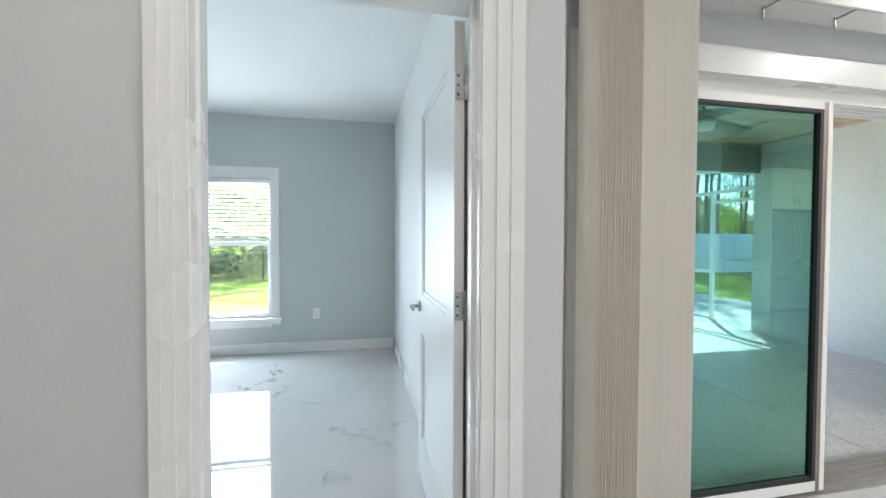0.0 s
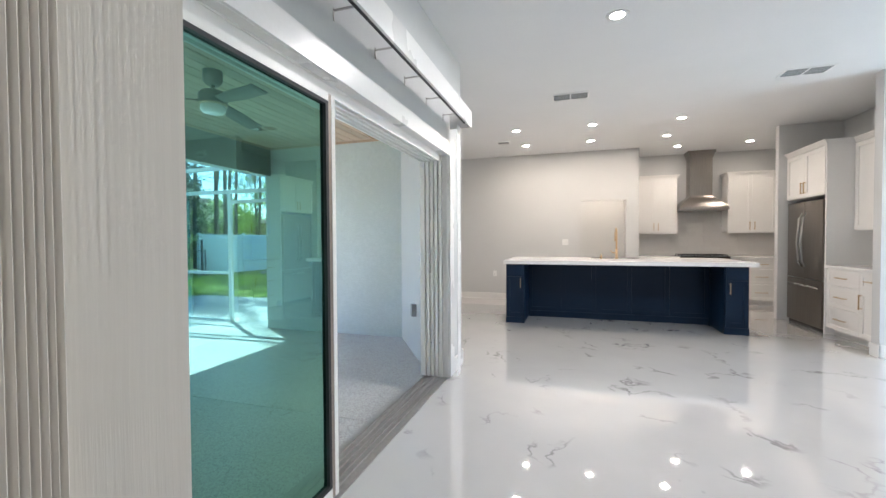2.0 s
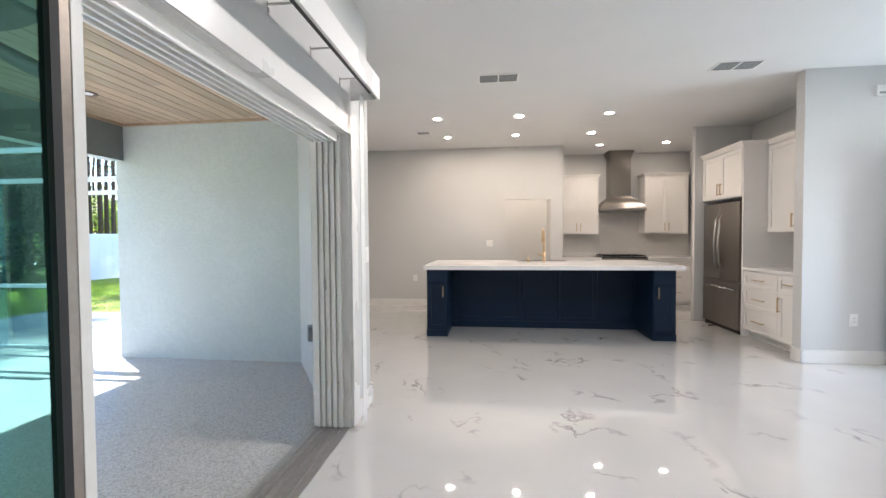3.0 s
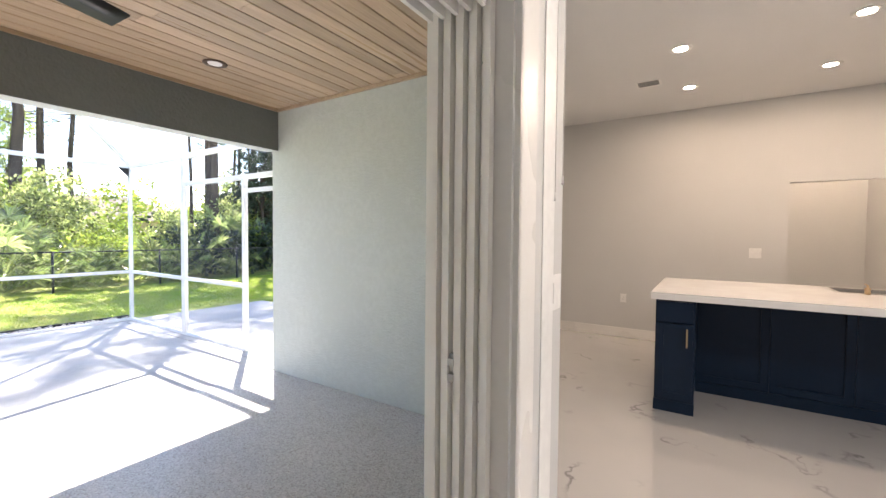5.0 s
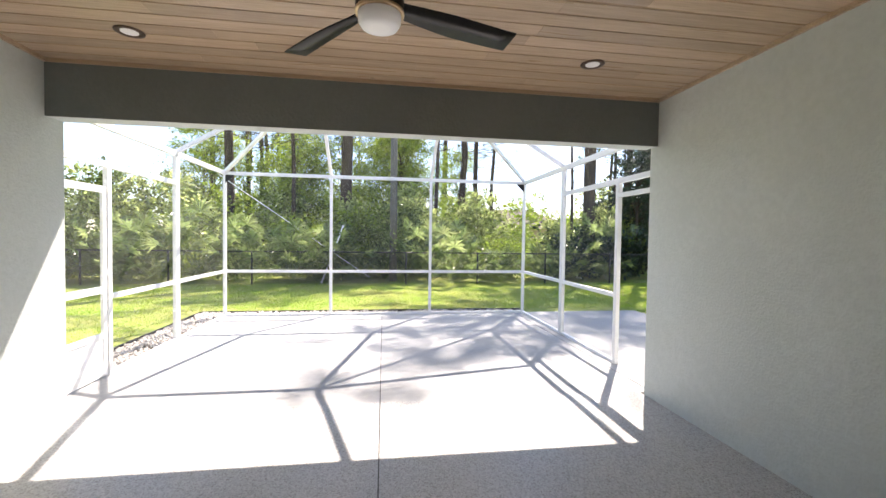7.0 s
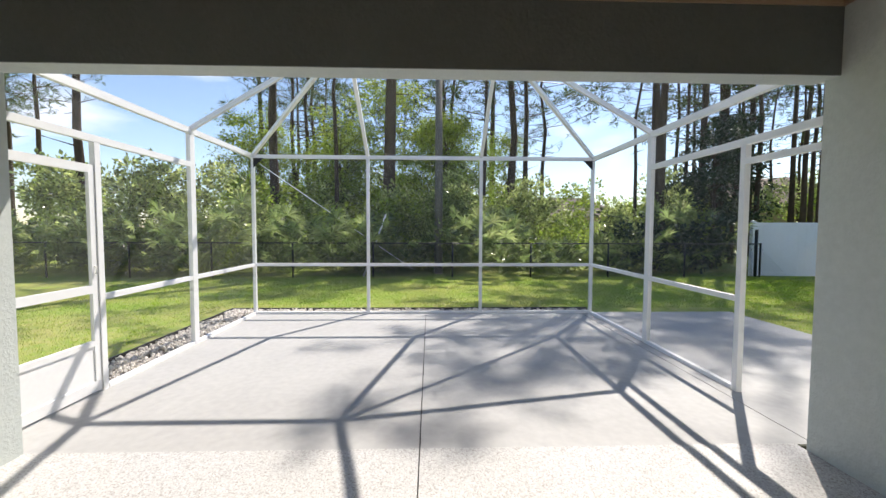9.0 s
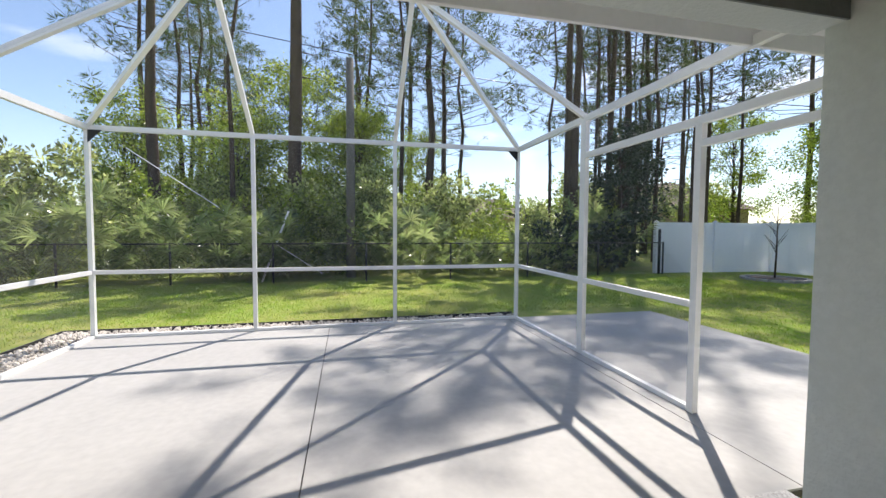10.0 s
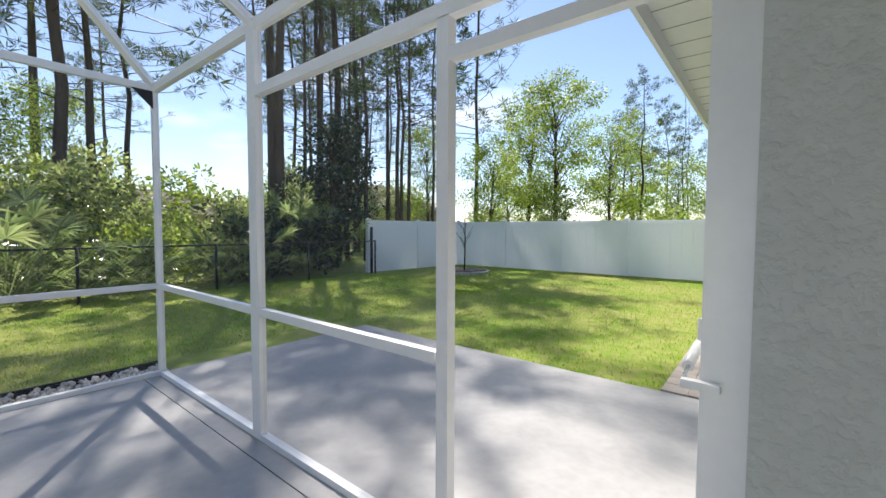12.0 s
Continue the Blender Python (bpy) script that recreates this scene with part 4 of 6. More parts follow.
def vane(y, turn, bow):
    """One curved vinyl vane hanging from the track."""
    me = bpy.data.meshes.get("vane_sheet")
    if not me:
        bm = bmesh.new()
        rows = []
        for k in range(7):
            u = (k / 6 - 0.5) * 0.089
            c = 0.0035 * (1 - (2 * u / 0.089) ** 2)
            rows.append([bm.verts.new((u, c + o, z)) for o in (0, 0.0012) for z in (0.03, 2.30)])
        for a, b in zip(rows, rows[1:]):
            bm.faces.new((a[0], b[0], b[1], a[1])), bm.faces.new((a[2], a[3], b[3], b[2]))
            bm.faces.new((a[0], a[2], b[2], b[0])), bm.faces.new((a[1], b[1], b[3], a[3]))
        bm.faces.new((rows[0][0], rows[0][1], rows[0][3], rows[0][2])), bm.faces.new((rows[-1][0], rows[-1][2], rows[-1][3], rows[-1][1]))
        me = finish("vane_sheet", bm, VINYL, 0)
    ob = new("vane", me)
    ob.matrix_world = pose(0.215 + bow, y, 0, 0, 0, turn)
    ob.parent = blind
    ob.matrix_parent_inverse = Matrix.Translation(-AT[blind.name])
    return ob


blind = thing("vertical_blind", (0.2, -1.3, 2.3), "beige textured vinyl vertical blind vanes stacked together", "vertical blind")
rvn = random.Random(8)
y = -1.455
for i in range(15):      # pleats seen edge-on, then the flat overlapping ones
    vane(y, 24 + rvn.uniform(-3, 3), rvn.uniform(-0.002, 0.002))
    y += 0.0115 + 0.004 * rvn.random()
for i in range(14):
    vane(y, 66 + rvn.uniform(-1, 1), rvn.uniform(-0.001, 0.001))
    y += (-1.012 - y) / (14 - i)
end_vane = thing("blind_vane", (0.15, 1.87, 1.2), "single white end vane hanging by the valance", "blind vane")
part("sheet", B((0.125, 0.128, 1.79, 1.875, 0.05, 2.30)), PLASTIC, end_vane)
cd = thing("blind_wand", (0.20, 1.86, 2.3), "two thin white blind cords with end tips", "blind cord")
for dx, zb in ((0.0, 1.50), (0.018, 1.54)):
    part("cord", rod(bmesh.new(), [(0.135 + dx, 1.855, 2.30), (0.135 + dx, 1.856, zb)], 0.0014, 6), PLASTIC, cd)
    part("tip", rod(bmesh.new(), [(0.135 + dx, 1.856, zb + 0.002), (0.135 + dx, 1.856, zb - 0.02)], [0.002, 0.0035], 8), PLASTIC, cd)

# ---------- ceiling fittings ----------
def downlight(x, y, z, power, name="recessed_light", glow=True, label="round white recessed ceiling downlight, switched on", grp="kitchen downlights"):
    t = thing(name, (x, y, z), label, "ceiling light", grp)
    part("trim_ring", lathe(bmesh.new(), (x, y, z - 0.006), [(0.052, 0.004), (0.056, 0.0), (0.086, 0.0), (0.088, 0.0055)], 28), PLASTIC if glow else BRONZE, t)
    part("lens", lathe(bmesh.new(), (x, y, z - 0.0052), [(0.0515, 0.0), (0.0515, 0.004)], 24), LAMP if glow else FANLAMP, t)
    if power:
        la = new("downlight_lamp", bpy.data.lights.new("downlight_lamp", "AREA"))
        la.data.shape, la.data.size, la.data.energy, la.data.color = "DISK", 0.11, power, (1.0, 0.77, 0.55) if y > 4 else (1.0, 0.90, 0.78)
        la.matrix_world = look((x, y, z - 0.012), (x, y, z - 1))
    return t


DLP = 2.1
for x, y in ((1.396, 4.99), (2.616, 5.02), (1.41, 6.07), (0.238, 4.98), (0.274, 6.07), (4.15, 7.0), (2.63, 6.09), (3.0, 7.04), (1.44, 1.78)):
    downlight(x, y, CZ, DLP * (0.36 if y > 6.5 else 0.7 if y > 5.5 else 0.9 if y > 4 else 3.2))
# three unseen downlights, added to brighten the living room and the slider jamb
downlight(4.6, 1.78, CZ, DLP * 2.4)
downlight(1.44, -2.6, CZ, DLP * 0.6)
downlight(4.6, -2.6, CZ, DLP * 2.8)
downlight(1.65, 7.30, CZ, DLP * 1.7, label="round recessed downlight inside the pantry")
for x, y in ((-2.80, 2.60), (-2.86, -0.60)):
    downlight(x, y, LCZ, 0, glow=False, label="round recessed lanai downlight, switched off", grp="lanai downlights")


def vent(x, y, w, d, cells, label):
    t = thing("ceiling_vent", (x, y, CZ), label, "air vent")
    z = CZ - 0.008
    part("frame", B((x - w / 2, x + w / 2, y - d / 2, y - d / 2 + 0.022, z, CZ - 0.0005), (x - w / 2, x + w / 2, y + d / 2 - 0.022, y + d / 2, z, CZ - 0.0005), (x - w / 2, x - w / 2 + 0.022, y - d / 2 + 0.022, y + d / 2 - 0.022, z, CZ - 0.0005), (x + w / 2 - 0.022, x + w / 2, y - d / 2 + 0.022, y + d / 2 - 0.022, z, CZ - 0.0005), *[(x - w / 2 + w * k / cells - 0.008, x - w / 2 + w * k / cells + 0.008, y - d / 2 + 0.022, y + d / 2 - 0.022, z, CZ - 0.0005) for k in range(1, cells)]), PLASTIC, t)
    part("filter", B((x - w / 2 + 0.022, x + w / 2 - 0.022, y - d / 2 + 0.022, y + d / 2 - 0.022, z + 0.004, CZ - 0.001)), VENTD, t)
    n = int((d - 0.05) / 0.018)
    for i in range(n):
        yy = y - d / 2 + 0.03 + i * 0.018
        part("slat", bar(bmesh.new(), (x - w / 2 + 0.022, yy, z + 0.003), (x + w / 2 - 0.022, yy, z + 0.003), 0.007, 0.0015, (0, 0.6, 1)), GREYP, t)


vent(1.08, 3.57, 0.44, 0.24, 2, "white ceiling return vent with dark slats")
vent(3.44, 3.56, 0.44, 0.24, 2, "white ceiling return vent with dark slats")
vent(-0.09, 5.72, 0.24, 0.20, 1, "small white ceiling supply vent")

# ---------- kitchen ----------
def shaker(parent, name, x0, x1, z0, z1, y, out, axis, mat, rail_w=0.06, inset=True):
    """A shaker front: a recessed panel in a four-piece frame. axis 'y': it faces -y at y; axis 'x': it faces -x at x = y."""
    def bx(a0, a1, c0, c1, f0, f1):
        if axis == "y":
            return B((a0, a1, y - f1, y - f0, c0, c1))
        return B((y - f1, y - f0, a0, a1, c0, c1))
    if not inset:
        return part(name, bx(x0, x1, z0, z1, 0.0, out), mat, parent, bevel=0.0015)
    front = part(name, bx(x0 + rail_w, x1 - rail_w, z0 + rail_w, z1 - rail_w, 0.0, out - 0.011), mat, parent)
    for a0, a1 in ((x0, x0 + rail_w), (x1 - rail_w, x1)):
        part("stile", bx(a0, a1, z0, z1, 0.0, out), mat, front, bevel=0.0015)
    for c0, c1 in ((z0, z0 + rail_w), (z1 - rail_w, z1)):
        part("rail", bx(x0 + rail_w, x1 - rail_w, c0, c1, 0.0, out), mat, front, bevel=0.0015)
    return front


def pull(parent, a, b, out, mat=BRASS):
    """A bar pull from a to b, standing out by the vector out."""
    a, b, o = Vector(a), Vector(b), Vector(out)
    bm = bmesh.new()
    d = (b - a).normalized() * 0.012
    bar(bm, a + o - d, b + o + d, 0.011, 0.011, o)
    for p in (a, b):
        bar(bm, p, p + o, 0.009, 0.009, d)
    return part("handle", bm, mat, parent, "brushed gold bar pull", bevel=0.0015)


isl = thing("kitchen_island", (1.7, 5.2, 0), "navy blue kitchen island with shaker panels", "kitchen island")
part("body", B((0.41, 3.03, 5.19, 5.80, 0.0, 0.899)), NAVY, isl)
for x0, x1 in ((0.134, 0.409), (3.031, 3.306)):
    part("end_cabinet", B((x0, x1, 4.55, 5.80, 0.0, 0.899)), NAVY, isl)
    dr = shaker(isl, "door", x0 + 0.012, x1 - 0.012, 0.11, 0.71, 4.549, 0.02, "y", NAVY, 0.05)
    pull(dr, ((x0 + x1) / 2 + (0.085 if x0 < 1 else -0.085), 4.53, 0.55), ((x0 + x1) / 2 + (0.085 if x0 < 1 else -0.085), 4.53, 0.67), (0, -0.03, 0))
    shaker(isl, "drawer_front", x0 + 0.012, x1 - 0.012, 0.725, 0.885, 4.549, 0.02, "y", NAVY, 0.04, False)
    part("toe_trim", B((x0 - 0.004, x1 + 0.004, 4.538, 4.5485, 0.0, 0.09)), NAVY, isl)
for i in range(5):
    w = (3.03 - 0.41) / 5
    shaker(isl, "back_panel", 0.41 + i * w + 0.002, 0.41 + (i + 1) * w - 0.002, 0.10, 0.89, 5.189, 0.02, "y", NAVY, 0.06)
part("toe_trim", B((0.41, 3.03, 5.17, 5.1885, 0.0, 0.095)), NAVY, isl)
ct = thing("island_countertop", (1.75, 5.2, 0.90), "thick white quartz island countertop", "countertop")
part("slab", B((0.10, 3.40, 4.50, 5.90, 0.90, 0.955)), QUARTZ, ct, bevel=0.004)
sk = thing("kitchen_sink", (1.78, 5.62, 0.955), "stainless undermount sink rim in the island", "sink")
part("rim", B((1.38, 2.17, 5.42, 5.44, 0.9552, 0.957), (1.38, 2.17, 5.80, 5.82, 0.9552, 0.957), (1.38, 1.40, 5.44, 5.80, 0.9552, 0.957), (2.15, 2.17, 5.44, 5.80, 0.9552, 0.957)), STEEL, sk)
# no bowl is cut: a flat dark sheet stands for its shaded hollow
part("basin_shade", B((1.40, 2.15, 5.44, 5.80, 0.9551, 0.9558)), VENTD, sk)
fa = thing("kitchen_faucet", (1.78, 5.40, 0.955), "tall brushed gold pull-down faucet", "faucet")
part("base", lathe(bmesh.new(), (1.78, 5.36, 0.9552), [(0.028, 0), (0.028, 0.012), (0.02, 0.02), (0.02, 0.16)], 16), BRASS, fa)
part("spout", rod(bmesh.new(), [(1.78, 5.36, 1.10), (1.78, 5.36, 1.36), (1.78, 5.375, 1.42), (1.78, 5.42, 1.445), (1.78, 5.48, 1.43), (1.78, 5.50, 1.38)], 0.014, 12), BRASS, fa)
part("spray_head", rod(bmesh.new(), [(1.78, 5.50, 1.39), (1.78, 5.50, 1.24)], [0.018, 0.021], 12), BRASS, fa)
part("lever", rod(bmesh.new(), [(1.78, 5.36, 1.04), (1.715, 5.36, 1.06), (1.69, 5.36, 1.09)], [0.012, 0.009, 0.007], 10), BRASS, fa)
so = thing("soap_dispenser", (1.55, 5.37, 0.955), "small brushed gold soap dispenser", "soap dispenser")
part("body", lathe(bmesh.new(), (1.55, 5.37, 0.9552), [(0.018, 0), (0.018, 0.05), (0.008, 0.055), (0.008, 0.075)], 14), BRASS, so)
part("nozzle", rod(bmesh.new(), [(1.55, 5.37, 1.025), (1.55, 5.44, 1.03)], 0.006, 8), BRASS, so)


def crown(parent, x0, x1, y0, y1, z):
    """A stepped crown moulding round the top of a cabinet."""
    bm = bmesh.new()
    for i, o in enumerate((0.0, 0.012, 0.028, 0.042)):
        box(bm, x0 - o, x1 + o, y0 - o, y1, z + i * 0.016 + 0.0005, z + (i + 1) * 0.016)
    return part("crown", bm, CAB, parent)


def upper(x0, x1):
    c = thing("upper_cabinet", (x0, 7.95, 1.40), "white shaker upper cabinet with gold pulls", "cabinet", "range wall uppers")
    part("body", B((x0, x1, 7.61, 7.949, 1.40, 2.50)), CAB, c)
    m = (x0 + x1) / 2
    for a, b, hx in ((x0 + 0.004, m - 0.0015, m - 0.04), (m + 0.0015, x1 - 0.004, m + 0.04)):
        dd = shaker(c, "door", a, b, 1.405, 2.49, 7.609, 0.02, "y", CAB)
        pull(dd, (hx, 7.589, 1.45), (hx, 7.589, 1.58), (0, -0.03, 0))
    part("light_rail", B((x0, x1, 7.60, 7.62, 1.375, 1.3995)), CAB, c)
    crown(c, x0, x1, 7.60, 7.949, 2.50)


upper(2.345, 3.125)
upper(4.005, 4.80)
ho = thing("range_hood", (3.56, 7.95, 1.83), "stainless steel chimney range hood with flared canopy", "range hood")
hm = bmesh.new()
prof = [(0.43, 0.50, 1.83), (0.43, 0.50, 1.875), (0.405, 0.475, 1.925), (0.36, 0.44, 1.98), (0.295, 0.39, 2.04), (0.225, 0.33, 2.09), (0.195, 0.31, 2.13)]
rings = [[hm.verts.new((3.557 + sx * hw, yy, z)) for sx, yy in ((-1, 7.949), (-1, 7.949 - dp), (1, 7.949 - dp), (1, 7.949))] for hw, dp, z in prof]
for a, b in zip(rings, rings[1:]):
    for k in range(4):
        hm.faces.new((a[k], a[(k + 1) % 4], b[(k + 1) % 4], b[k]))
hm.faces.new(rings[0][::-1]), hm.faces.new(rings[-1])
part("canopy", hm, STEEL, ho)
part("chimney", B((3.362, 3.752, 7.64, 7.949, 2.1305, CZ - 0.14)), STEEL, ho, bevel=0.002)
part("chimney_cap", B((3.348, 3.766, 7.63, 7.949, CZ - 0.1395, CZ - 0.10), (3.334, 3.78, 7.618, 7.949, CZ - 0.10, CZ - 0.05), (3.315, 3.80, 7.605, 7.949, CZ - 0.05, CZ - 0.001)), STEEL, ho)
bc = thing("base_cabinet", (2.34, 7.95, 0), "white shaker base drawers below the range wall counter", "cabinet", "range wall bases")
for x0, x1 in ((2.345, 3.12), (3.98, 4.96)):
    part("body", B((x0, x1, 7.36, 7.949, 0.10, 0.879)), CAB, bc)
    part("toe_kick", B((x0, x1, 7.42, 7.949, 0.0, 0.0995)), CAB, bc)
    for z0, z1 in ((0.105, 0.40), (0.405, 0.69), (0.695, 0.87)):
        dd = shaker(bc, "drawer_front", x0 + 0.004, x1 - 0.004, z0, z1, 7.359, 0.02, "y", CAB, 0.05)
        pull(dd, ((x0 + x1) / 2 - 0.09, 7.339, (z0 + z1) / 2), ((x0 + x1) / 2 + 0.09, 7.339, (z0 + z1) / 2), (0, -0.03, 0))
wc2 = thing("range_wall_countertop", (3.6, 7.6, 0.88), "white quartz countertop along the range wall", "countertop")
part("slab", B((2.335, 3.12, 7.32, 7.949, 0.88, 0.92)), QUARTZ, wc2, bevel=0.003)
part("slab", B((3.98, 4.97, 7.32, 7.949, 0.88, 0.92)), QUARTZ, wc2, bevel=0.003)
bs = thing("backsplash", (3.6, 7.94, 0.92), "glossy off-white tile backsplash", "backsplash", kind="structure")
TW, TH = 0.30, 0.0983
zr = 0
z = 0.921
while z < 1.82:
    x = 2.335 - (0.15 if zr % 2 else 0)
    while x < 4.97:
        a, b = max(x, 2.335), min(x + TW - 0.002, 4.97)
        hid = (z > 1.39 and (b < 3.13 or a > 4.0))
        if b - a > 0.03 and not hid:
            part("tile", B((a, b, 7.941, 7.949, z, z + TH - 0.002)), TILEB, bs)
        x += TW
    z += TH
    zr += 1
st = thing("gas_range", (3.55, 7.3, 0), "stainless gas range with black grates", "range")
part("body", B((3.125, 3.975, 7.33, 7.935, 0.0, 0.905)), STEEL, st, bevel=0.004)
part("cooktop", B((3.13, 3.97, 7.31, 7.93, 0.9055, 0.925)), BLACKM, st, bevel=0.003)
for i in range(3):
    gx = 3.145 + i * 0.275
    gr = bmesh.new()
    for k in range(4):
        bar(gr, (gx + 0.03 + k * 0.065, 7.36, 0.955), (gx + 0.03 + k * 0.065, 7.88, 0.955), 0.012, 0.014)
    for yy in (7.37, 7.62, 7.87):
        bar(gr, (gx + 0.01, yy, 0.955), (gx + 0.245, yy, 0.955), 0.012, 0.014)
        for xx in (gx + 0.015, gx + 0.24):
            bar(gr, (xx, yy, 0.925), (xx, yy, 0.955), 0.012, 0.012)
    part("grate", gr, BLACKM, st)
for i in range(5):
    part("knob", rod(bmesh.new(), [(3.26 + i * 0.145, 7.33, 0.86), (3.26 + i * 0.145, 7.285, 0.865)], [0.026, 0.021], 14), STEEL, st)

# pantry block, refrigerator bay and side cabinets
solid("wall_fridge_wing", B((4.17, 4.98, 5.96, 6.06, 0, CZ)), WALL, "pale grey wing wall beside the refrigerator", "wall")
fr = thing("refrigerator", (4.6, 5.45, 0), "stainless french-door refrigerator with bottom freezer", "refrigerator")
FY0, FY1 = 4.985, 5.90
part("case", B((4.36, 4.95, FY0, FY1, 0.03, 1.78)), GREYP, fr, bevel=0.004)
for a, b, hy in ((FY0, (FY0 + FY1) / 2 - 0.002, -0.05), ((FY0 + FY1) / 2 + 0.002, FY1, 0.05)):
    dd = part("door", B((4.28, 4.355, a, b, 0.70, 1.79)), STEEL, fr, bevel=0.012)
    yy = (FY0 + FY1) / 2 + hy
    hb2 = bmesh.new()
    rod(hb2, [(4.28, yy, 0.86), (4.235, yy, 0.93), (4.215, yy, 1.2), (4.235, yy, 1.55), (4.28, yy, 1.63)], 0.013, 10)
    part("handle", hb2, NICKEL, dd, "curved steel handle")
fz = part("freezer_drawer", B((4.28, 4.355, FY0, FY1, 0.05, 0.685)), STEEL, fr, bevel=0.012)
part("handle", rod(bmesh.new(), [(4.28, FY0 + 0.08, 0.58), (4.23, FY0 + 0.14, 0.60), (4.22, (FY0 + FY1) / 2, 0.605), (4.23, FY1 - 0.14, 0.60), (4.28, FY1 - 0.08, 0.58)], 0.013, 10), NICKEL, fz, "curved steel handle")
part("foot_grille", B((4.30, 4.36, FY0 + 0.02, FY1 - 0.02, 0.0, 0.045)), BLACKM, fr)
fc = thing("fridge_cabinet", (4.6, 5.4, 1.86), "white cabinet over the refrigerator with tall side panel", "cabinet")
part("body", B((4.30, 4.975, 4.945, 5.955, 1.85, 2.50)), CAB, fc)
for a, b, hy in ((4.95, 5.448, 5.41), (5.451, 5.95, 5.49)):
    dd = shaker(fc, "door", a, b, 1.86, 2.49, 4.299, 0.02, "x", CAB)
    pull(dd, (4.279, hy, 1.92), (4.279, hy, 2.06), (-0.03, 0, 0))
part("side_panel", B((4.285, 4.975, 4.922, 4.944, 0.0, 2.50)), CAB, fc)
cw = bmesh.new()
for i, o in enumerate((0.0, 0.012, 0.028, 0.042)):
    box(cw, 4.28 - o, 4.975, 4.92 - o, 5.958, 2.5005 + i * 0.016, 2.50 + (i + 1) * 0.016)
part("crown", cw, CAB, fc)
sb = thing("side_base_cabinet", (4.6, 4.4, 0), "white shaker base cabinet with drawers and gold pulls", "cabinet")
part("body", B((4.32, 4.978, 3.885, 4.92, 0.10, 0.879)), CAB, sb)
part("toe_kick", B((4.39, 4.978, 3.885, 4.92, 0.0, 0.0995)), CAB, sb)
for z0, z1 in ((0.105, 0.38), (0.385, 0.66), (0.665, 0.87)):
    dd = shaker(sb, "drawer_front", 4.27, 4.915, z0, z1, 4.319, 0.02, "x", CAB, 0.05)
    pull(dd, (4.299, 4.50, (z0 + z1) / 2), (4.299, 4.69, (z0 + z1) / 2), (-0.03, 0, 0))
dd = shaker(sb, "drawer_front", 3.89, 4.265, 0.665, 0.87, 4.319, 0.02, "x", CAB, 0.05)
pull(dd, (4.299, 4.02, 0.77), (4.299, 4.14, 0.77), (-0.03, 0, 0))
dd = shaker(sb, "door", 3.89, 4.265, 0.105, 0.66, 4.319, 0.02, "x", CAB)
pull(dd, (4.299, 4.225, 0.45), (4.299, 4.225, 0.60), (-0.03, 0, 0))
sc2 = thing("side_countertop", (4.6, 4.4, 0.88), "white quartz countertop on the side cabinet", "countertop")
part("slab", B((4.285, 4.978, 3.885, 4.92, 0.88, 0.915)), QUARTZ, sc2, bevel=0.003)
su = thing("side_upper_cabinet", (4.8, 4.4, 1.4), "white shaker upper cabinet over the side counter", "cabinet")
part("body", B((4.60, 4.978, 3.885, 4.92, 1.37, 2.50)), CAB, su)
for a, b, hy in ((3.89, 4.40, 3.93), (4.403, 4.915, 4.45)):
    dd = shaker(su, "door", a, b, 1.375, 2.49, 4.599, 0.02, "x", CAB)
    pull(dd, (4.579, hy, 1.44), (4.579, hy, 1.58), (-0.03, 0, 0))
cw = bmesh.new()
for i, o in enumerate((0.0, 0.012, 0.028, 0.042)):
    box(cw, 4.58 - o, 4.975, 3.885, 4.92, 2.5005 + i * 0.016, 2.50 + (i + 1) * 0.016)
part("crown", cw, CAB, su)

# front door, standing open
fd = thing("front_door", (5.84, 3.52, 0), "bright blue front door standing open", "door")
part("leaf", B((4.94, 5.84, 3.50, 3.545, 0.012, 2.10)), BLUE, fd)
part("edge", B((4.936, 4.9395, 3.50, 3.545, 0.012, 2.10)), TRIM, fd, "white door edge")
for z in (0.98, 1.12):
    part("latch_plate", B((4.9335, 4.9358, 3.508, 3.537, z - 0.03, z + 0.03)), NICKEL, fd)
part("deadbolt", lathe(bmesh.new(), (5.01, 3.499, 1.12), [(0.032, -0.03), (0.032, 0.03)], 16), NICKEL, fd)
lh = B((4.975, 5.045, 3.487, 3.4995, 0.94, 1.02))
rod(lh, [(5.01, 3.487, 0.98), (5.01, 3.45, 0.98), (5.12, 3.445, 0.98)], 0.010, 10)
part("lever_handle", lh, NICKEL, fd)
lb = thing("lock_box", (5.03, 3.46, 0.84), "black and grey key lock box hung on the door lever", "lock box")
part("body", B((4.985, 5.075, 3.44, 3.49, 0.76, 0.88)), GREYP, lb, bevel=0.006)
part("face", B((4.995, 5.065, 3.436, 3.4395, 0.77, 0.83)), BLACKM, lb)
part("shackle", rod(bmesh.new(), [(5.005, 3.465, 0.88), (5.005, 3.465, 0.96), (5.03, 3.465, 0.985), (5.055, 3.465, 0.96), (5.055, 3.465, 0.88)], 0.006, 8), NICKEL, lb)

# ---------- lanai fan ----------
cf = thing("ceiling_fan", (-1.82, 1.03, 2.72), "black three-blade ceiling fan with white light lens", "ceiling fan")
FXC, FYC = -1.82, 1.03
part("canopy", lathe(bmesh.new(), (FXC, FYC, 2.60), [(0.05, 0.0), (0.075, 0.03), (0.08, 0.1195)], 24), BLACKM, cf)
part("downrod", rod(bmesh.new(), [(FXC, FYC, 2.61), (FXC, FYC, 2.54)], 0.016, 10), BLACKM, cf)
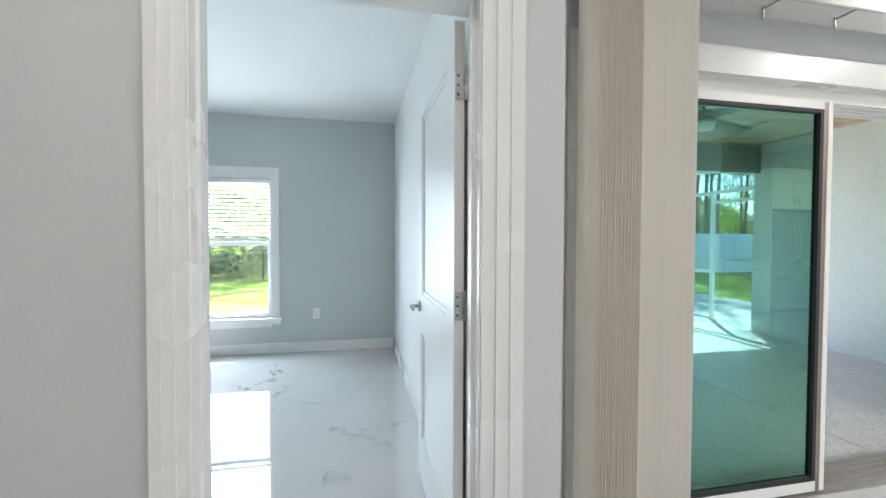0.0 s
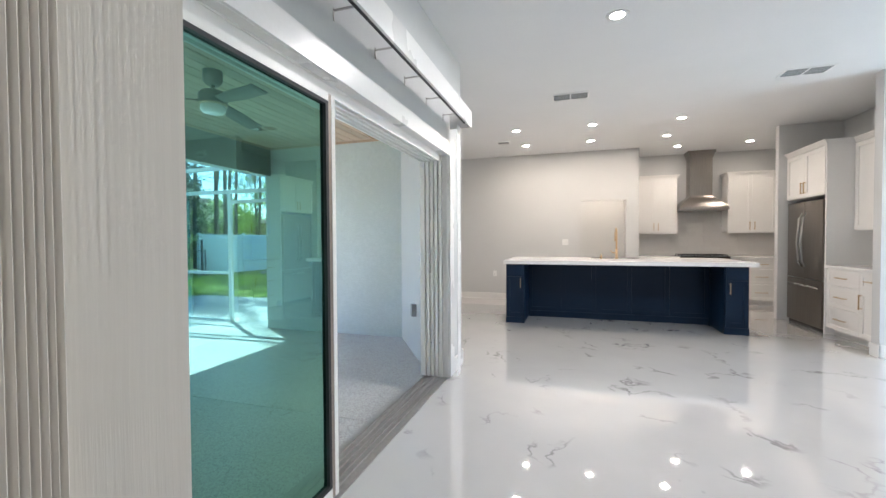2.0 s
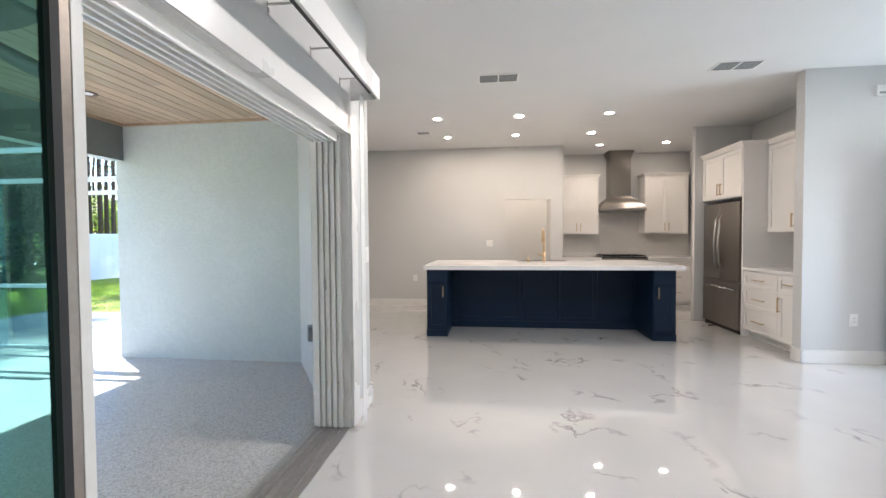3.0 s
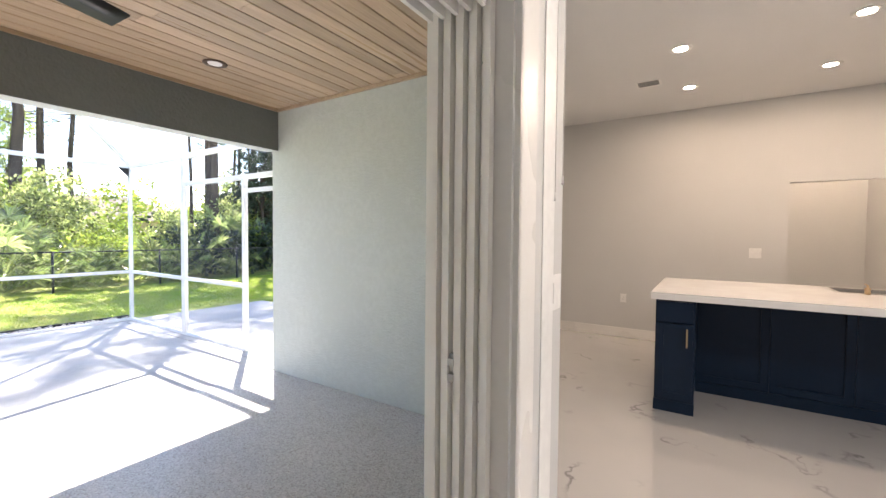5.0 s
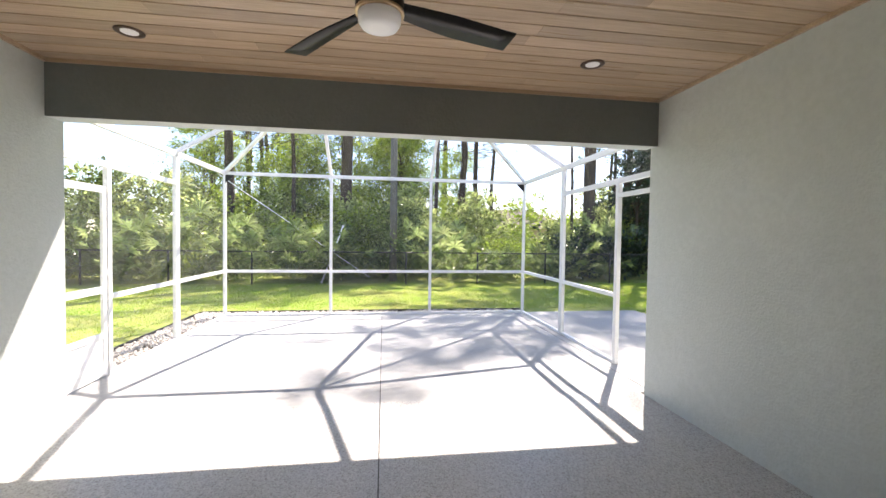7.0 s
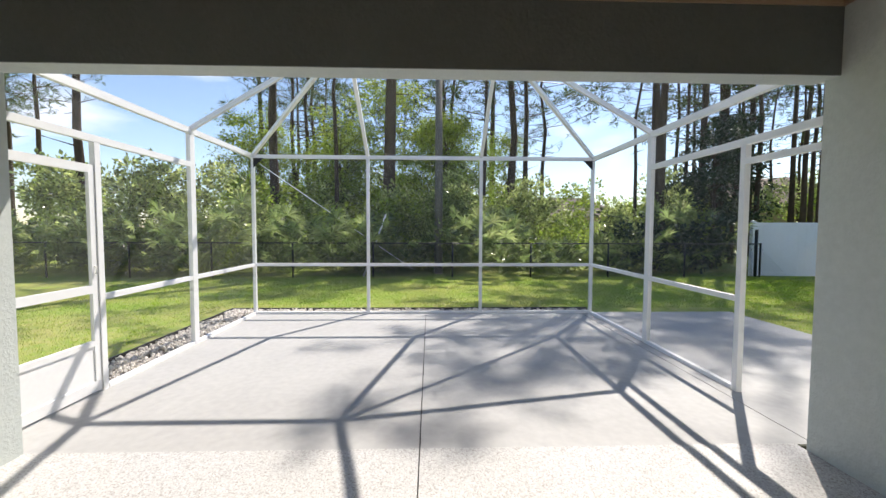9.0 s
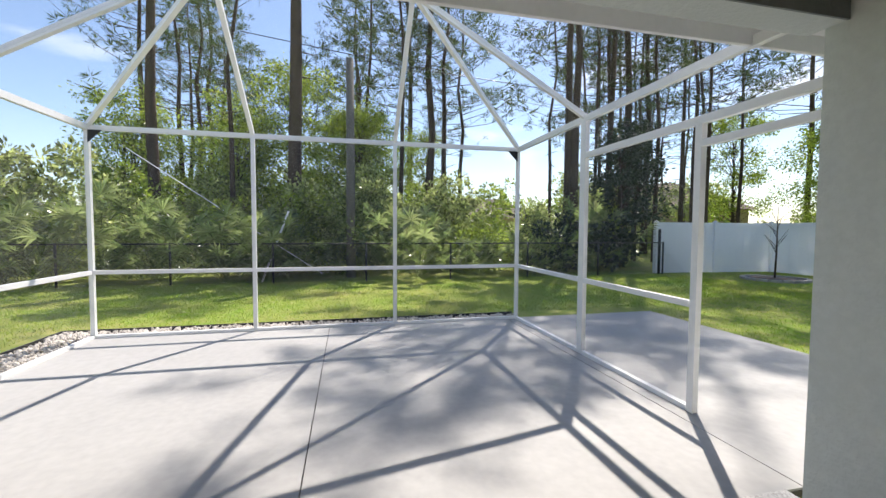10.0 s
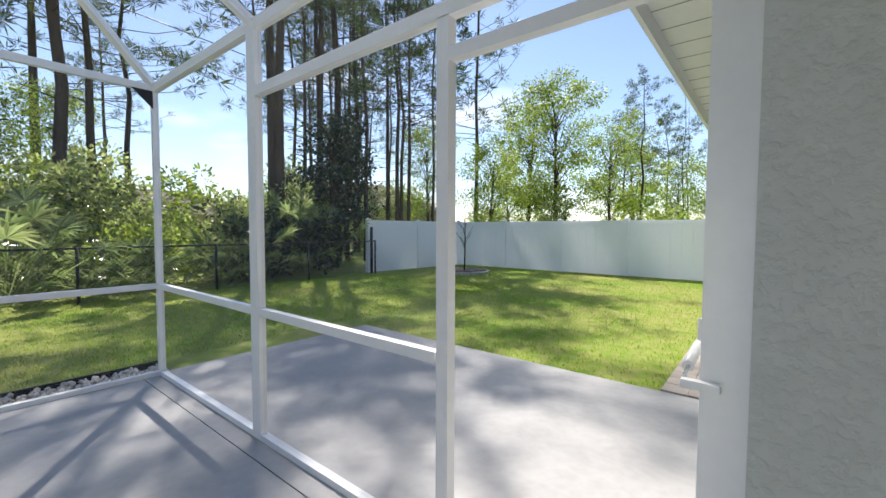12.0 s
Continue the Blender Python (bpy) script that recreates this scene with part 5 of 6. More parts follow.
part("motor", lathe(bmesh.new(), (FXC, FYC, 2.43), [(0.105, 0.0), (0.112, 0.02), (0.112, 0.09), (0.09, 0.115), (0.03, 0.125)], 28), BLACKM, cf)
part("brass_band", lathe(bmesh.new(), (FXC, FYC, 2.425), [(0.109, 0.0), (0.114, 0.002), (0.114, 0.014), (0.109, 0.016)], 28), BRASS, cf, "dark gold band")
part("lens", lathe(bmesh.new(), (FXC, FYC, 2.36), [(0.05, 0.0), (0.085, 0.008), (0.098, 0.03), (0.10, 0.064)], 28), FANLAMP, cf, "white frosted light lens")
for k in range(3):
    a0 = radians(103 + 120 * k)
    c, s = math.cos(a0), math.sin(a0)
    bmf = bmesh.new()
    secs = []
    for i in range(9):
        u = i / 8
        r = 0.09 + u * 0.60
        w = 0.040 + 0.028 * min(1, u * 2.2)
        tw = -radians(20 - 9 * u)
        off = 0.012 * math.sin(u * 2.6)
        pts = []
        for q, zt in ((-w, -0.004), (w, -0.004), (w, 0.004), (-w, 0.004)):
            lx, ly, lz = r, q * math.cos(tw) + off, q * math.sin(tw) + zt + 2.465 - 0.035 * u
            pts.append(bmf.verts.new((FXC + c * lx - s * ly, FYC + s * lx + c * ly, lz)))
        secs.append(pts)
    for a, b in zip(secs, secs[1:]):
        for j in range(4):
            bmf.faces.new((a[j], a[(j + 1) % 4], b[(j + 1) % 4], b[j])).smooth = True
    bmf.faces.new(secs[0]), bmf.faces.new(secs[-1][::-1])
    part("blade", bmf, BLACKM, cf, "matt black fan blade")

# ---------- woods ----------
BARK = surface("pine_bark", (0.115, 0.085, 0.066), (0.055, 0.042, 0.034), rough=0.95, big=3, fine=18, stretch=(1, 1, 0.25), bump=0.9, bump_scale=22, spec=0.1)
NEEDLE = surface("pine_needles", (0.045, 0.075, 0.025), (0.085, 0.115, 0.04), rough=0.5, fine=3, per_island=0.4, trans=0.3, spec=0.2)
LEAF = surface("broad_leaves", (0.10, 0.155, 0.025), (0.20, 0.235, 0.045), rough=0.4, big=0.8, fine=3, per_island=0.6, trans=0.5, spec=0.4, glow=2.6)
LEAFD = surface("shrub_leaves", (0.13, 0.17, 0.06), (0.25, 0.27, 0.11), rough=0.26, big=0.8, fine=3, per_island=0.7, trans=0.5, spec=0.7, glow=2.6)
FROND = surface("palmetto_fronds", (0.11, 0.16, 0.055), (0.20, 0.225, 0.10), rough=0.22, fine=3, per_island=0.5, trans=0.42, spec=0.8, glow=2.3)
# Evergreen leaf colour, darkened further to hold the shade of the tall trees.
LEAF_SHADED = surface("shaded_evergreen_leaves", (0.022, 0.040, 0.018), (0.045, 0.065, 0.03), rough=0.4, fine=3, per_island=0.4, trans=0.15, spec=0.4, glow=1.6)


def mesh_of(name, vf, mat):
    me = bpy.data.meshes.new(name)
    me.from_pydata(vf[0], [], vf[1])
    me.materials.append(mat)
    return me


def tri_leaf(vf, p, d, ln, w, r):
    """A folded leaf: two triangles from p along d."""
    d = d.normalized()
    s = d.cross(Vector((r.uniform(-1, 1), r.uniform(-1, 1), r.uniform(-1, 1))))
    s = s.normalized() * w if s.length > 1e-3 else Vector((w, 0, 0))
    o = len(vf[0])
    m = p + d * ln * 0.45
    vf[0].extend([p, m + s, p + d * ln, m - s])
    vf[1].append((o, o + 1, o + 2, o + 3))


def needle_tuft(vf, p, size, r, n=22):
    for i in range(n):
        d = Vector((r.gauss(0, 1), r.gauss(0, 1), r.gauss(0.35, 0.8))).normalized()
        tri_leaf(vf, p + d * size * 0.1, d, size * r.uniform(0.7, 1.15), size * 0.05, r)


def pine_meshes(seed, h, r0, crown_from, limbs, tuft=0.42, few=3, many=5):
    r = random.Random(seed)
    t = bmesh.new()
    bend = [Vector((r.uniform(-0.15, 0.15), r.uniform(-0.15, 0.15), 0)) for i in range(7)]
    pts = [Vector((0, 0, -0.3))]
    for i in range(1, 8):
        pts.append(Vector((0, 0, h * i / 7)) + bend[i - 1] * (i / 3))
    rod(t, pts, [r0 * 1.25] + [r0 * (1 - 0.82 * i / 7) for i in range(1, 8)], 9)
    vf = ([], [])
    for i in range(limbs):
        f = crown_from + (1 - crown_from) * (i + r.random()) / limbs
        z = f * h
        k = min(6, int(f * 7))
        base = pts[k].lerp(pts[k + 1], f * 7 - k)
        a = r.uniform(0, math.tau)
        ln = (1.15 - f) * h * r.uniform(0.17, 0.34) + 0.5
        tip = base + Vector((math.cos(a) * ln, math.sin(a) * ln, ln * r.uniform(0.05, 0.55)))
        mid = base.lerp(tip, 0.5) + Vector((0, 0, -0.08 * ln))
        rod(t, [base, mid, tip], [r0 * 0.2 * (1.2 - f), r0 * 0.13 * (1.2 - f), 0.012], 4)
        for j in range(r.randint(few, many)):
            q = mid.lerp(tip, r.uniform(0.1, 1.05)) + Vector((r.gauss(0, 0.25), r.gauss(0, 0.25), r.gauss(0.1, 0.2)))
            needle_tuft(vf, q, tuft * r.uniform(0.7, 1.2), r)
    # a few dead stubs lower down
    for i in range(5):
        f = r.uniform(0.25, crown_from)
        k = min(6, int(f * 7))
        base = pts[k].lerp(pts[k + 1], f * 7 - k)
        a = r.uniform(0, math.tau)
        rod(t, [base, base + Vector((math.cos(a), math.sin(a), r.uniform(-0.2, 0.3))) * r.uniform(0.4, 1.3)], [0.025, 0.008], 4)
    bmesh.ops.recalc_face_normals(t, faces=t.faces)
    tm = bpy.data.meshes.new("trunk")
    t.to_mesh(tm)
    t.free()
    tm.materials.append(BARK)
    return tm, mesh_of("crown", vf, NEEDLE)


def leafy_meshes(seed, h, r0, spread, clumps, per, leaf, mat):
    """A broad-leaved tree: forked trunk, limbs, and many leaves in loose clumps."""
    r = random.Random(seed)
    t = bmesh.new()
    top = Vector((r.uniform(-0.4, 0.4), r.uniform(-0.4, 0.4), h * 0.8))
    rod(t, [(0, 0, -0.3), top * 0.4 + Vector((0.1, 0, 0)), top], [r0 * 1.2, r0 * 0.8, r0 * 0.2], 8)
    vf = ([], [])
    for i in range(clumps):
        f = r.uniform(0.32, 1.0)
        a = r.uniform(0, math.tau)
        rad = spread * r.uniform(0.25, 1.0) * (1.15 - 0.75 * abs(f - 0.55))
        c = Vector((math.cos(a) * rad, math.sin(a) * rad, f * h))
        base = top * min(1, f * r.uniform(0.75, 1.05))
        rod(t, [base, base.lerp(c, 0.55) + Vector((0, 0, 0.15)), c], [r0 * 0.2, r0 * 0.09, 0.005], 4)
        cs = r.uniform(0.35, 0.75) * spread * 0.42
        for j in range(per):
            d = Vector((r.gauss(0, 1), r.gauss(0, 1), r.gauss(0, 0.7)))
            tri_leaf(vf, c + d * cs * 0.55, d + Vector((0, 0, -0.4)), leaf * r.uniform(0.6, 1.3), leaf * 0.28, r)
    bmesh.ops.recalc_face_normals(t, faces=t.faces)
    tm = bpy.data.meshes.new("trunk")
    t.to_mesh(tm)
    t.free()
    tm.materials.append(BARK)
    return tm, mesh_of("crown", vf, mat)


def shrub_mesh(seed, w, h, count, leaf, mat):
    r = random.Random(seed)
    vf = ([], [])
    cl = [(Vector((r.gauss(0, 0.42) * w, r.gauss(0, 0.42) * w, r.uniform(0.08, 1.0) ** 0.8 * h)), r.uniform(0.12, 0.34) * w) for i in range(26)]
    for i in range(count):
        c, s = r.choice(cl)
        d = Vector((r.gauss(0, 1), r.gauss(0, 1), r.gauss(0.2, 0.8)))
        p = c + d.normalized() * s * r.uniform(0.55, 1.1)
        p.z = max(p.z, 0.03)
        tri_leaf(vf, p, d, leaf * r.uniform(0.6, 1.4), leaf * 0.3, r)
    return mesh_of("foliage", vf, mat)


def palmetto_mesh(seed, fans, h):
    r = random.Random(seed)
    vf = ([], [])
    for i in range(fans):
        a, tilt = r.uniform(0, math.tau), r.uniform(0.15, 1.15)
        d = Vector((math.cos(a) * math.sin(tilt), math.sin(a) * math.sin(tilt), math.cos(tilt)))
        c = d * h * r.uniform(0.45, 0.95)
        s = d.cross(Vector((0, 0, 1)))
        s = s.normalized() if s.length > 1e-3 else Vector((1, 0, 0))
        tri_leaf(vf, Vector((0, 0, 0)), c, c.length, 0.012, r)
        for k in range(15):
            b = (k - 7) / 7 * 1.75
            dd = d * math.cos(b) + s * math.sin(b) + Vector((0, 0, -0.12 * abs(b) + r.uniform(-0.1, 0.1)))
            o = len(vf[0])
            ln = r.uniform(0.36, 0.52) * (1 - 0.18 * abs(b))
            side = (s * math.cos(b) - d * math.sin(b)) * 0.026
            e = c + dd.normalized() * ln
            vf[0].extend([c, c.lerp(e, 0.5) + side, e + Vector((0, 0, -0.08)), c.lerp(e, 0.5) - side])
            vf[1].append((o, o + 1, o + 2, o + 3))
    return mesh_of("fronds", vf, FROND)


def tree(name, meshes, at, turn, size, label, category, group):
    ob = new(name)
    ob.matrix_world = pose(*at, 0, 0, turn) @ Matrix.Scale(size, 4)
    tagged(ob, label, category, group)
    for nm, me in zip(("trunk", "crown"), meshes):
        o = new(nm, me)
        o.parent = ob
    return ob


PINES = [pine_meshes(1, 19, 0.19, 0.42, 46), pine_meshes(2, 21, 0.22, 0.5, 44), pine_meshes(3, 17, 0.15, 0.38, 40), pine_meshes(4, 16, 0.10, 0.55, 26, 0.36), pine_meshes(5, 22, 0.24, 0.48, 52)]
HIGH = [pine_meshes(61, 24, 0.15, 0.30, 38, 0.42), pine_meshes(62, 25, 0.17, 0.34, 36, 0.44), pine_meshes(63, 22, 0.11, 0.27, 34, 0.38)]
OPEN = [pine_meshes(64, 18, 0.12, 0.38, 34, 0.46), pine_meshes(65, 16, 0.09, 0.36, 30, 0.42)]
SHADY = [pine_meshes(81, 21, 0.20, 0.48, 40, 0.44, 3, 5), pine_meshes(82, 23, 0.18, 0.50, 36, 0.44, 3, 5)]
SLIM = [pine_meshes(11, 13, 0.06, 0.45, 20, 0.34), pine_meshes(12, 15, 0.07, 0.5, 22, 0.34)]
BROAD = [leafy_meshes(21, 8.5, 0.10, 2.2, 60, 140, 0.14, LEAF), leafy_meshes(22, 6.5, 0.08, 1.9, 52, 140, 0.13, LEAF), leafy_meshes(23, 10, 0.12, 2.4, 66, 150, 0.15, LEAF)]
rt = random.Random(31)
big = [(-17, -12.1), (-20, -6.0), (-24, -6.4), (-19, -2.9), (-17, -0.5), (-24, 6.5), (-22, 5.3), (-30, 9.1), (-19, 10.3), (-18, 11.9), (-20, 13.9), (-19, 14.15), (-18, 15.0), (-19, 18.0), (-17, 16.8), (-26, 20.5)]
for i, (x, y) in enumerate(big):
    tree("pine_tree", (HIGH + OPEN)[i % 5] if y > 10.4 else PINES[i % 5], (x, y, GZ), rt.uniform(0, 360), rt.uniform(0.92, 1.15), "tall dark-barked pine with a high open crown", "pine tree", "woodland pines")
right_pines = [(-29, 18), (-26.2, 17.5), (-33, 24), (-23.6, 19), (-27.9, 26), (-19.7, 19), (-17.8, 19.5), (-19.4, 26)]
for i, (x, y) in enumerate(right_pines):
    tree("pine_tree", (OPEN + HIGH)[i % 5], (x, y, GZ), rt.uniform(0, 360), rt.uniform(0.9, 1.2), "slender pine with bare trunk and thin crown", "pine tree", "woodland pines")
for i in range(66):
    x = -rt.uniform(19, 46)
    y = rt.uniform(-1.05, 0.95) * -x
    if 0.27 < y / -x < 0.42 or -0.85 < y / -x < -0.42 or i % 4 == 0:
        continue
    sunny = 0.42 < y / -x < 1.3
    if sunny and x < -32:
        continue
    if sunny and i % 2:
        continue
    lx, ly = x + 9.8, y - 6.9      # where the crown's shade falls
    if -10 < lx < -3 and (-3 < ly < 1 or (5 < ly < 16 and i % 3)):
        continue
    if -17 < lx < -13 and -10 < ly < 9 and i % 2:
        continue
    tree("pine_tree", rt.choice(HIGH + OPEN if sunny else PINES + SLIM), (x, y, GZ), rt.uniform(0, 360), rt.uniform(0.85, 1.2), "woodland pine seen among others", "pine tree", "woodland pines")
for i in range(28):
    x = -rt.uniform(20.5, 31)
    y = rt.uniform(-0.9, 0.27) * -x
    if -0.85 < y / -x < -0.5 or i % 3 == 0:
        continue
    tree("young_tree", rt.choice(BROAD), (x, y, GZ), rt.uniform(0, 360), rt.uniform(0.6, 1.0), "leafy young hardwood in fresh green leaf", "tree", "woodland hardwoods")
for i, (x, y, s) in enumerate(((-14.2, 19.5, 0.7), (-18.9, 30, 1.1), (-12.6, 24, 0.95), (-11.4, 29, 1.0), (-9.4, 40, 1.1), (-16, 27, 0.95), (-14, 45, 1.2), (-6, 30, 0.8), (-21, 23, 0.8))):
    tree("young_tree", BROAD[i % 3], (x, y, GZ), rt.uniform(0, 360), s, "bright spring-green hardwood behind the fence", "tree", "trees behind the fence")
for i, (x, y) in enumerate(((-9.85, 30), (-8.5, 36), (-13, 38), (-7.8, 33), (-11, 44))):
    tree("pine_tree", SLIM[i % 2] if i % 2 else PINES[2], (x, y, GZ), rt.uniform(0, 360), rt.uniform(0.6, 0.85), "open-crowned pine beyond the white fence", "pine tree", "woodland pines")

SHRUBS = [shrub_mesh(41, 0.9, 1.5, 1700, 0.105, LEAFD), shrub_mesh(42, 1.2, 2.2, 2200, 0.115, LEAF), shrub_mesh(43, 0.8, 1.0, 1500, 0.09, LEAF), shrub_mesh(44, 1.3, 2.8, 2600, 0.12, LEAFD)]
PALMS = [palmetto_mesh(51, 17, 1.4), palmetto_mesh(52, 22, 1.9), palmetto_mesh(53, 13, 1.0)]
for i in range(140):
    x = -rt.uniform(13.9, 20)
    y = rt.uniform(-17, 12.0)
    s = rt.uniform(0.75, 1.3)
    k = rt.random() * 0.98
    if k >= 0.62:
        x = -rt.uniform(13.8, 14.8)
    elif x > -14.8:
        x -= 0.9
    if y > 10.0 and x > -15.6:
        x -= 1.8
    me = rt.choice(SHRUBS) if k < 0.62 else rt.choice(PALMS)
    if y > 6.0:
        s *= 0.8
    ob = new("shrub" if k < 0.62 else "palmetto", me)
    ob.matrix_world = pose(x, y, GZ, 0, 0, rt.uniform(0, 360)) @ Matrix.Scale(s, 4)
    if k < 0.62:
        tagged(ob, "dense woodland shrub with small sunlit leaves", "shrub", "understory shrubs")
    else:
        tagged(ob, "fan-leaved saw palmetto behind the chain link", "palmetto", "saw palmettos")
for i in range(42):
    x = -rt.uniform(20, 34)
    y = rt.uniform(-1.0, 0.9) * -x
    ob = new("shrub", rt.choice(SHRUBS))
    ob.matrix_world = pose(x, y, GZ, 0, 0, rt.uniform(0, 360)) @ Matrix.Scale(rt.uniform(1.1, 1.9), 4)
    tagged(ob, "dense woodland shrub in deep shade", "shrub", "understory shrubs")

for x, y, s in ((-14.6, -7.5, 1.35), (-14.9, -5.2, 1.45), (-14.4, -3.6, 1.2), (-15.0, -9.6, 1.5), (-14.5, 3.6, 1.1), (-14.9, 7.2, 1.4), (-14.8, 8.6, 1.5), (-15.2, 10.0, 1.4), (-15.2, -12.0, 1.5)):
    ob = new("palmetto", rt.choice(PALMS))
    ob.matrix_world = pose(x, y, GZ, 0, 0, rt.uniform(0, 360)) @ Matrix.Scale(s, 4)
    tagged(ob, "large sunlit fan palm behind the chain link", "palm", "saw palmettos")

# extra full-crowned pines, added where their crowns cast shade on the patio
for i, (x, y, s) in enumerate(((-17.0, 10.0, 0.95), (-18.4, 12.9, 0.95), (-15.9, 9.6, 0.92))):
    tree("pine_tree", SHADY[i % 2], (x, y, GZ), 65 * i, s, "tall full-crowned pine, added to shade the patio", "pine tree", "woodland pines")
# a second rank of pines behind the undergrowth
for i, (x, y, s) in enumerate(((-21, 3.7, 1.0), (-23.5, 5.6, 1.1), (-27, 2.6, 1.15))):
    tree("pine_tree", OPEN[i % 2], (x, y, GZ), 40 * i, s, "straight dark pine behind the undergrowth", "pine tree", "woodland pines")
for i, (x, y, s) in enumerate(((-22, 1.6, 0.85), (-23.5, 3.6, 0.9), (-22.5, -1.2, 0.9), (-24, -3.6, 0.95), (-23, -6.0, 0.85))):
    tree("young_tree", BROAD[i % 3], (x, y, GZ), 70 * i, s, "leafy young hardwood in fresh green leaf", "tree", "woodland hardwoods")
for i, (x, y, s) in enumerate(((-19, 21, 1.2), (-16.5, 22, 1.0), (-14, 21.5, 1.1), (-12, 23, 1.0), (-9.5, 22, 0.9), (-7, 23, 1.0), (-20, 25, 1.5), (-15, 27, 1.5), (-10, 28, 1.5), (-24, 24, 1.6), (-5, 27, 1.4), (-28, 28, 1.8), (-18, 34, 1.9), (-12, 36, 1.9), (-7, 37, 1.9))):
    ob = new("shrub", SHRUBS[i % 4])
    ob.matrix_world = pose(x, y, GZ, 0, 0, 50 * i) @ Matrix.Scale(s, 4)
    tagged(ob, "green shrub among the trees behind the fence", "shrub", "understory shrubs")
# evergreens whose leaf colour carries the shade under the pines
CEDARS = [leafy_meshes(71, 5.5, 0.09, 1.0, 46, 60, 0.15, LEAF_SHADED), leafy_meshes(72, 4.2, 0.08, 1.1, 44, 60, 0.15, LEAF_SHADED)]
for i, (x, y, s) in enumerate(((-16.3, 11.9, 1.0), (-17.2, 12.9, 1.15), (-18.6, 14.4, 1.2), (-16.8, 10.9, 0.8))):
    tree("evergreen_tree", CEDARS[i % 2], (x, y, GZ), rt.uniform(0, 360), s, "evergreen tree among the pines, shade put into its dark leaf colour", "tree", "dark evergreens")
SHADED_SHRUBS = [shrub_mesh(73, 1.0, 1.7, 900, 0.17, LEAF_SHADED), shrub_mesh(74, 0.8, 1.3, 800, 0.16, LEAF_SHADED)]
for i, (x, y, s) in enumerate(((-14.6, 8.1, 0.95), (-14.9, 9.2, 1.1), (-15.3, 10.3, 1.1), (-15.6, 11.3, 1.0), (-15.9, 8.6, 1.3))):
    ob = new("shrub", SHADED_SHRUBS[i % 2])
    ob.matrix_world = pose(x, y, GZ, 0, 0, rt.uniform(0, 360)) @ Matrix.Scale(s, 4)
    tagged(ob, "dark green evergreen shrub behind the chain link, leaves coloured as shaded", "shrub", "dark evergreens")

# ---------- garden details ----------
ut = thing("utility_pole", (-14.5, 1.40, GZ), "weathered grey wooden pole cut off flat", "pole")
part("shaft", rod(bmesh.new(), [(-14.5, 1.40, GZ - 0.2), (-14.5, 1.40, 3), (-14.5, 1.395, 6.27)], [0.14, 0.125, 0.11], 12), surface("weathered_wood", (0.17, 0.155, 0.14), (0.11, 0.10, 0.09), rough=0.9, stretch=(1, 1, 0.1), fine=30, bump=0.5), ut)
gw = thing("guy_wire", (-14.2, -0.4, GZ), "steel guy wire coloured white as if sunlit, with pale plastic guard", "guy wire")
# steel cable given white PLASTIC and extra width to pass for sunlit wire
part("cable", rod(bmesh.new(), [(-14.5, -4.4, 3.4), (-14.0, -0.35, 0.66), (-13.9, 0.6, 0.02)], 0.013, 6), PLASTIC, gw)
part("guard", rod(bmesh.new(), [(-13.83, -0.97, GZ), (-13.8, -0.265, 1.76)], 0.028, 8), PLASTIC, gw)
ow = thing("overhead_cable", (-16, 8, 7), "dark overhead cable strung between the trees", "cable")
part("cable", rod(bmesh.new(), [(-16.5, -2.0, 7.6), (-16.2, 4.0, 6.8), (-15.8, 10.0, 6.3), (-15.5, 18.0, 6.2), (-14, 30.0, 7.0)], 0.014, 6), BLACKM, ow)
sp = thing("sapling", (-11.5, 13.7, GZ), "bare staked sapling in a mulch ring", "sapling")
tk = bmesh.new()
rs = random.Random(3)
rod(tk, [(-11.5, 13.7, GZ), (-11.48, 13.7, GZ + 0.9), (-11.5, 13.72, GZ + 2.2)], [0.03, 0.022, 0.008], 6)
for i in range(16):
    z = GZ + rs.uniform(0.7, 1.9)
    a = rs.uniform(0, 6.28)
    rod(tk, [(-11.49, 13.7, z), (-11.49 + math.cos(a) * 0.3, 13.7 + math.sin(a) * 0.3, z + rs.uniform(0.25, 0.5))], [0.010, 0.003], 4)
part("trunk", tk, BARK, sp)
RING = surface("edging_stone", (0.42, 0.40, 0.37), (0.32, 0.30, 0.28), rough=0.85, fine=20)
part("mulch", lathe(bmesh.new(), (-11.5, 13.7, GZ), [(0.75, 0.0), (0.7, 0.03), (0.1, 0.06)], 24), MULCH, sp)
for i in range(18):
    a = i * math.tau / 18
    st_ = bmesh.new()
    bar(st_, (-11.5 + math.cos(a) * 0.8, 13.7 + math.sin(a) * 0.8, GZ + 0.03), (-11.5 + math.cos(a + 0.33) * 0.8, 13.7 + math.sin(a + 0.33) * 0.8, GZ + 0.03), 0.11, 0.08)
    part("edging_stone", st_, RING, sp)

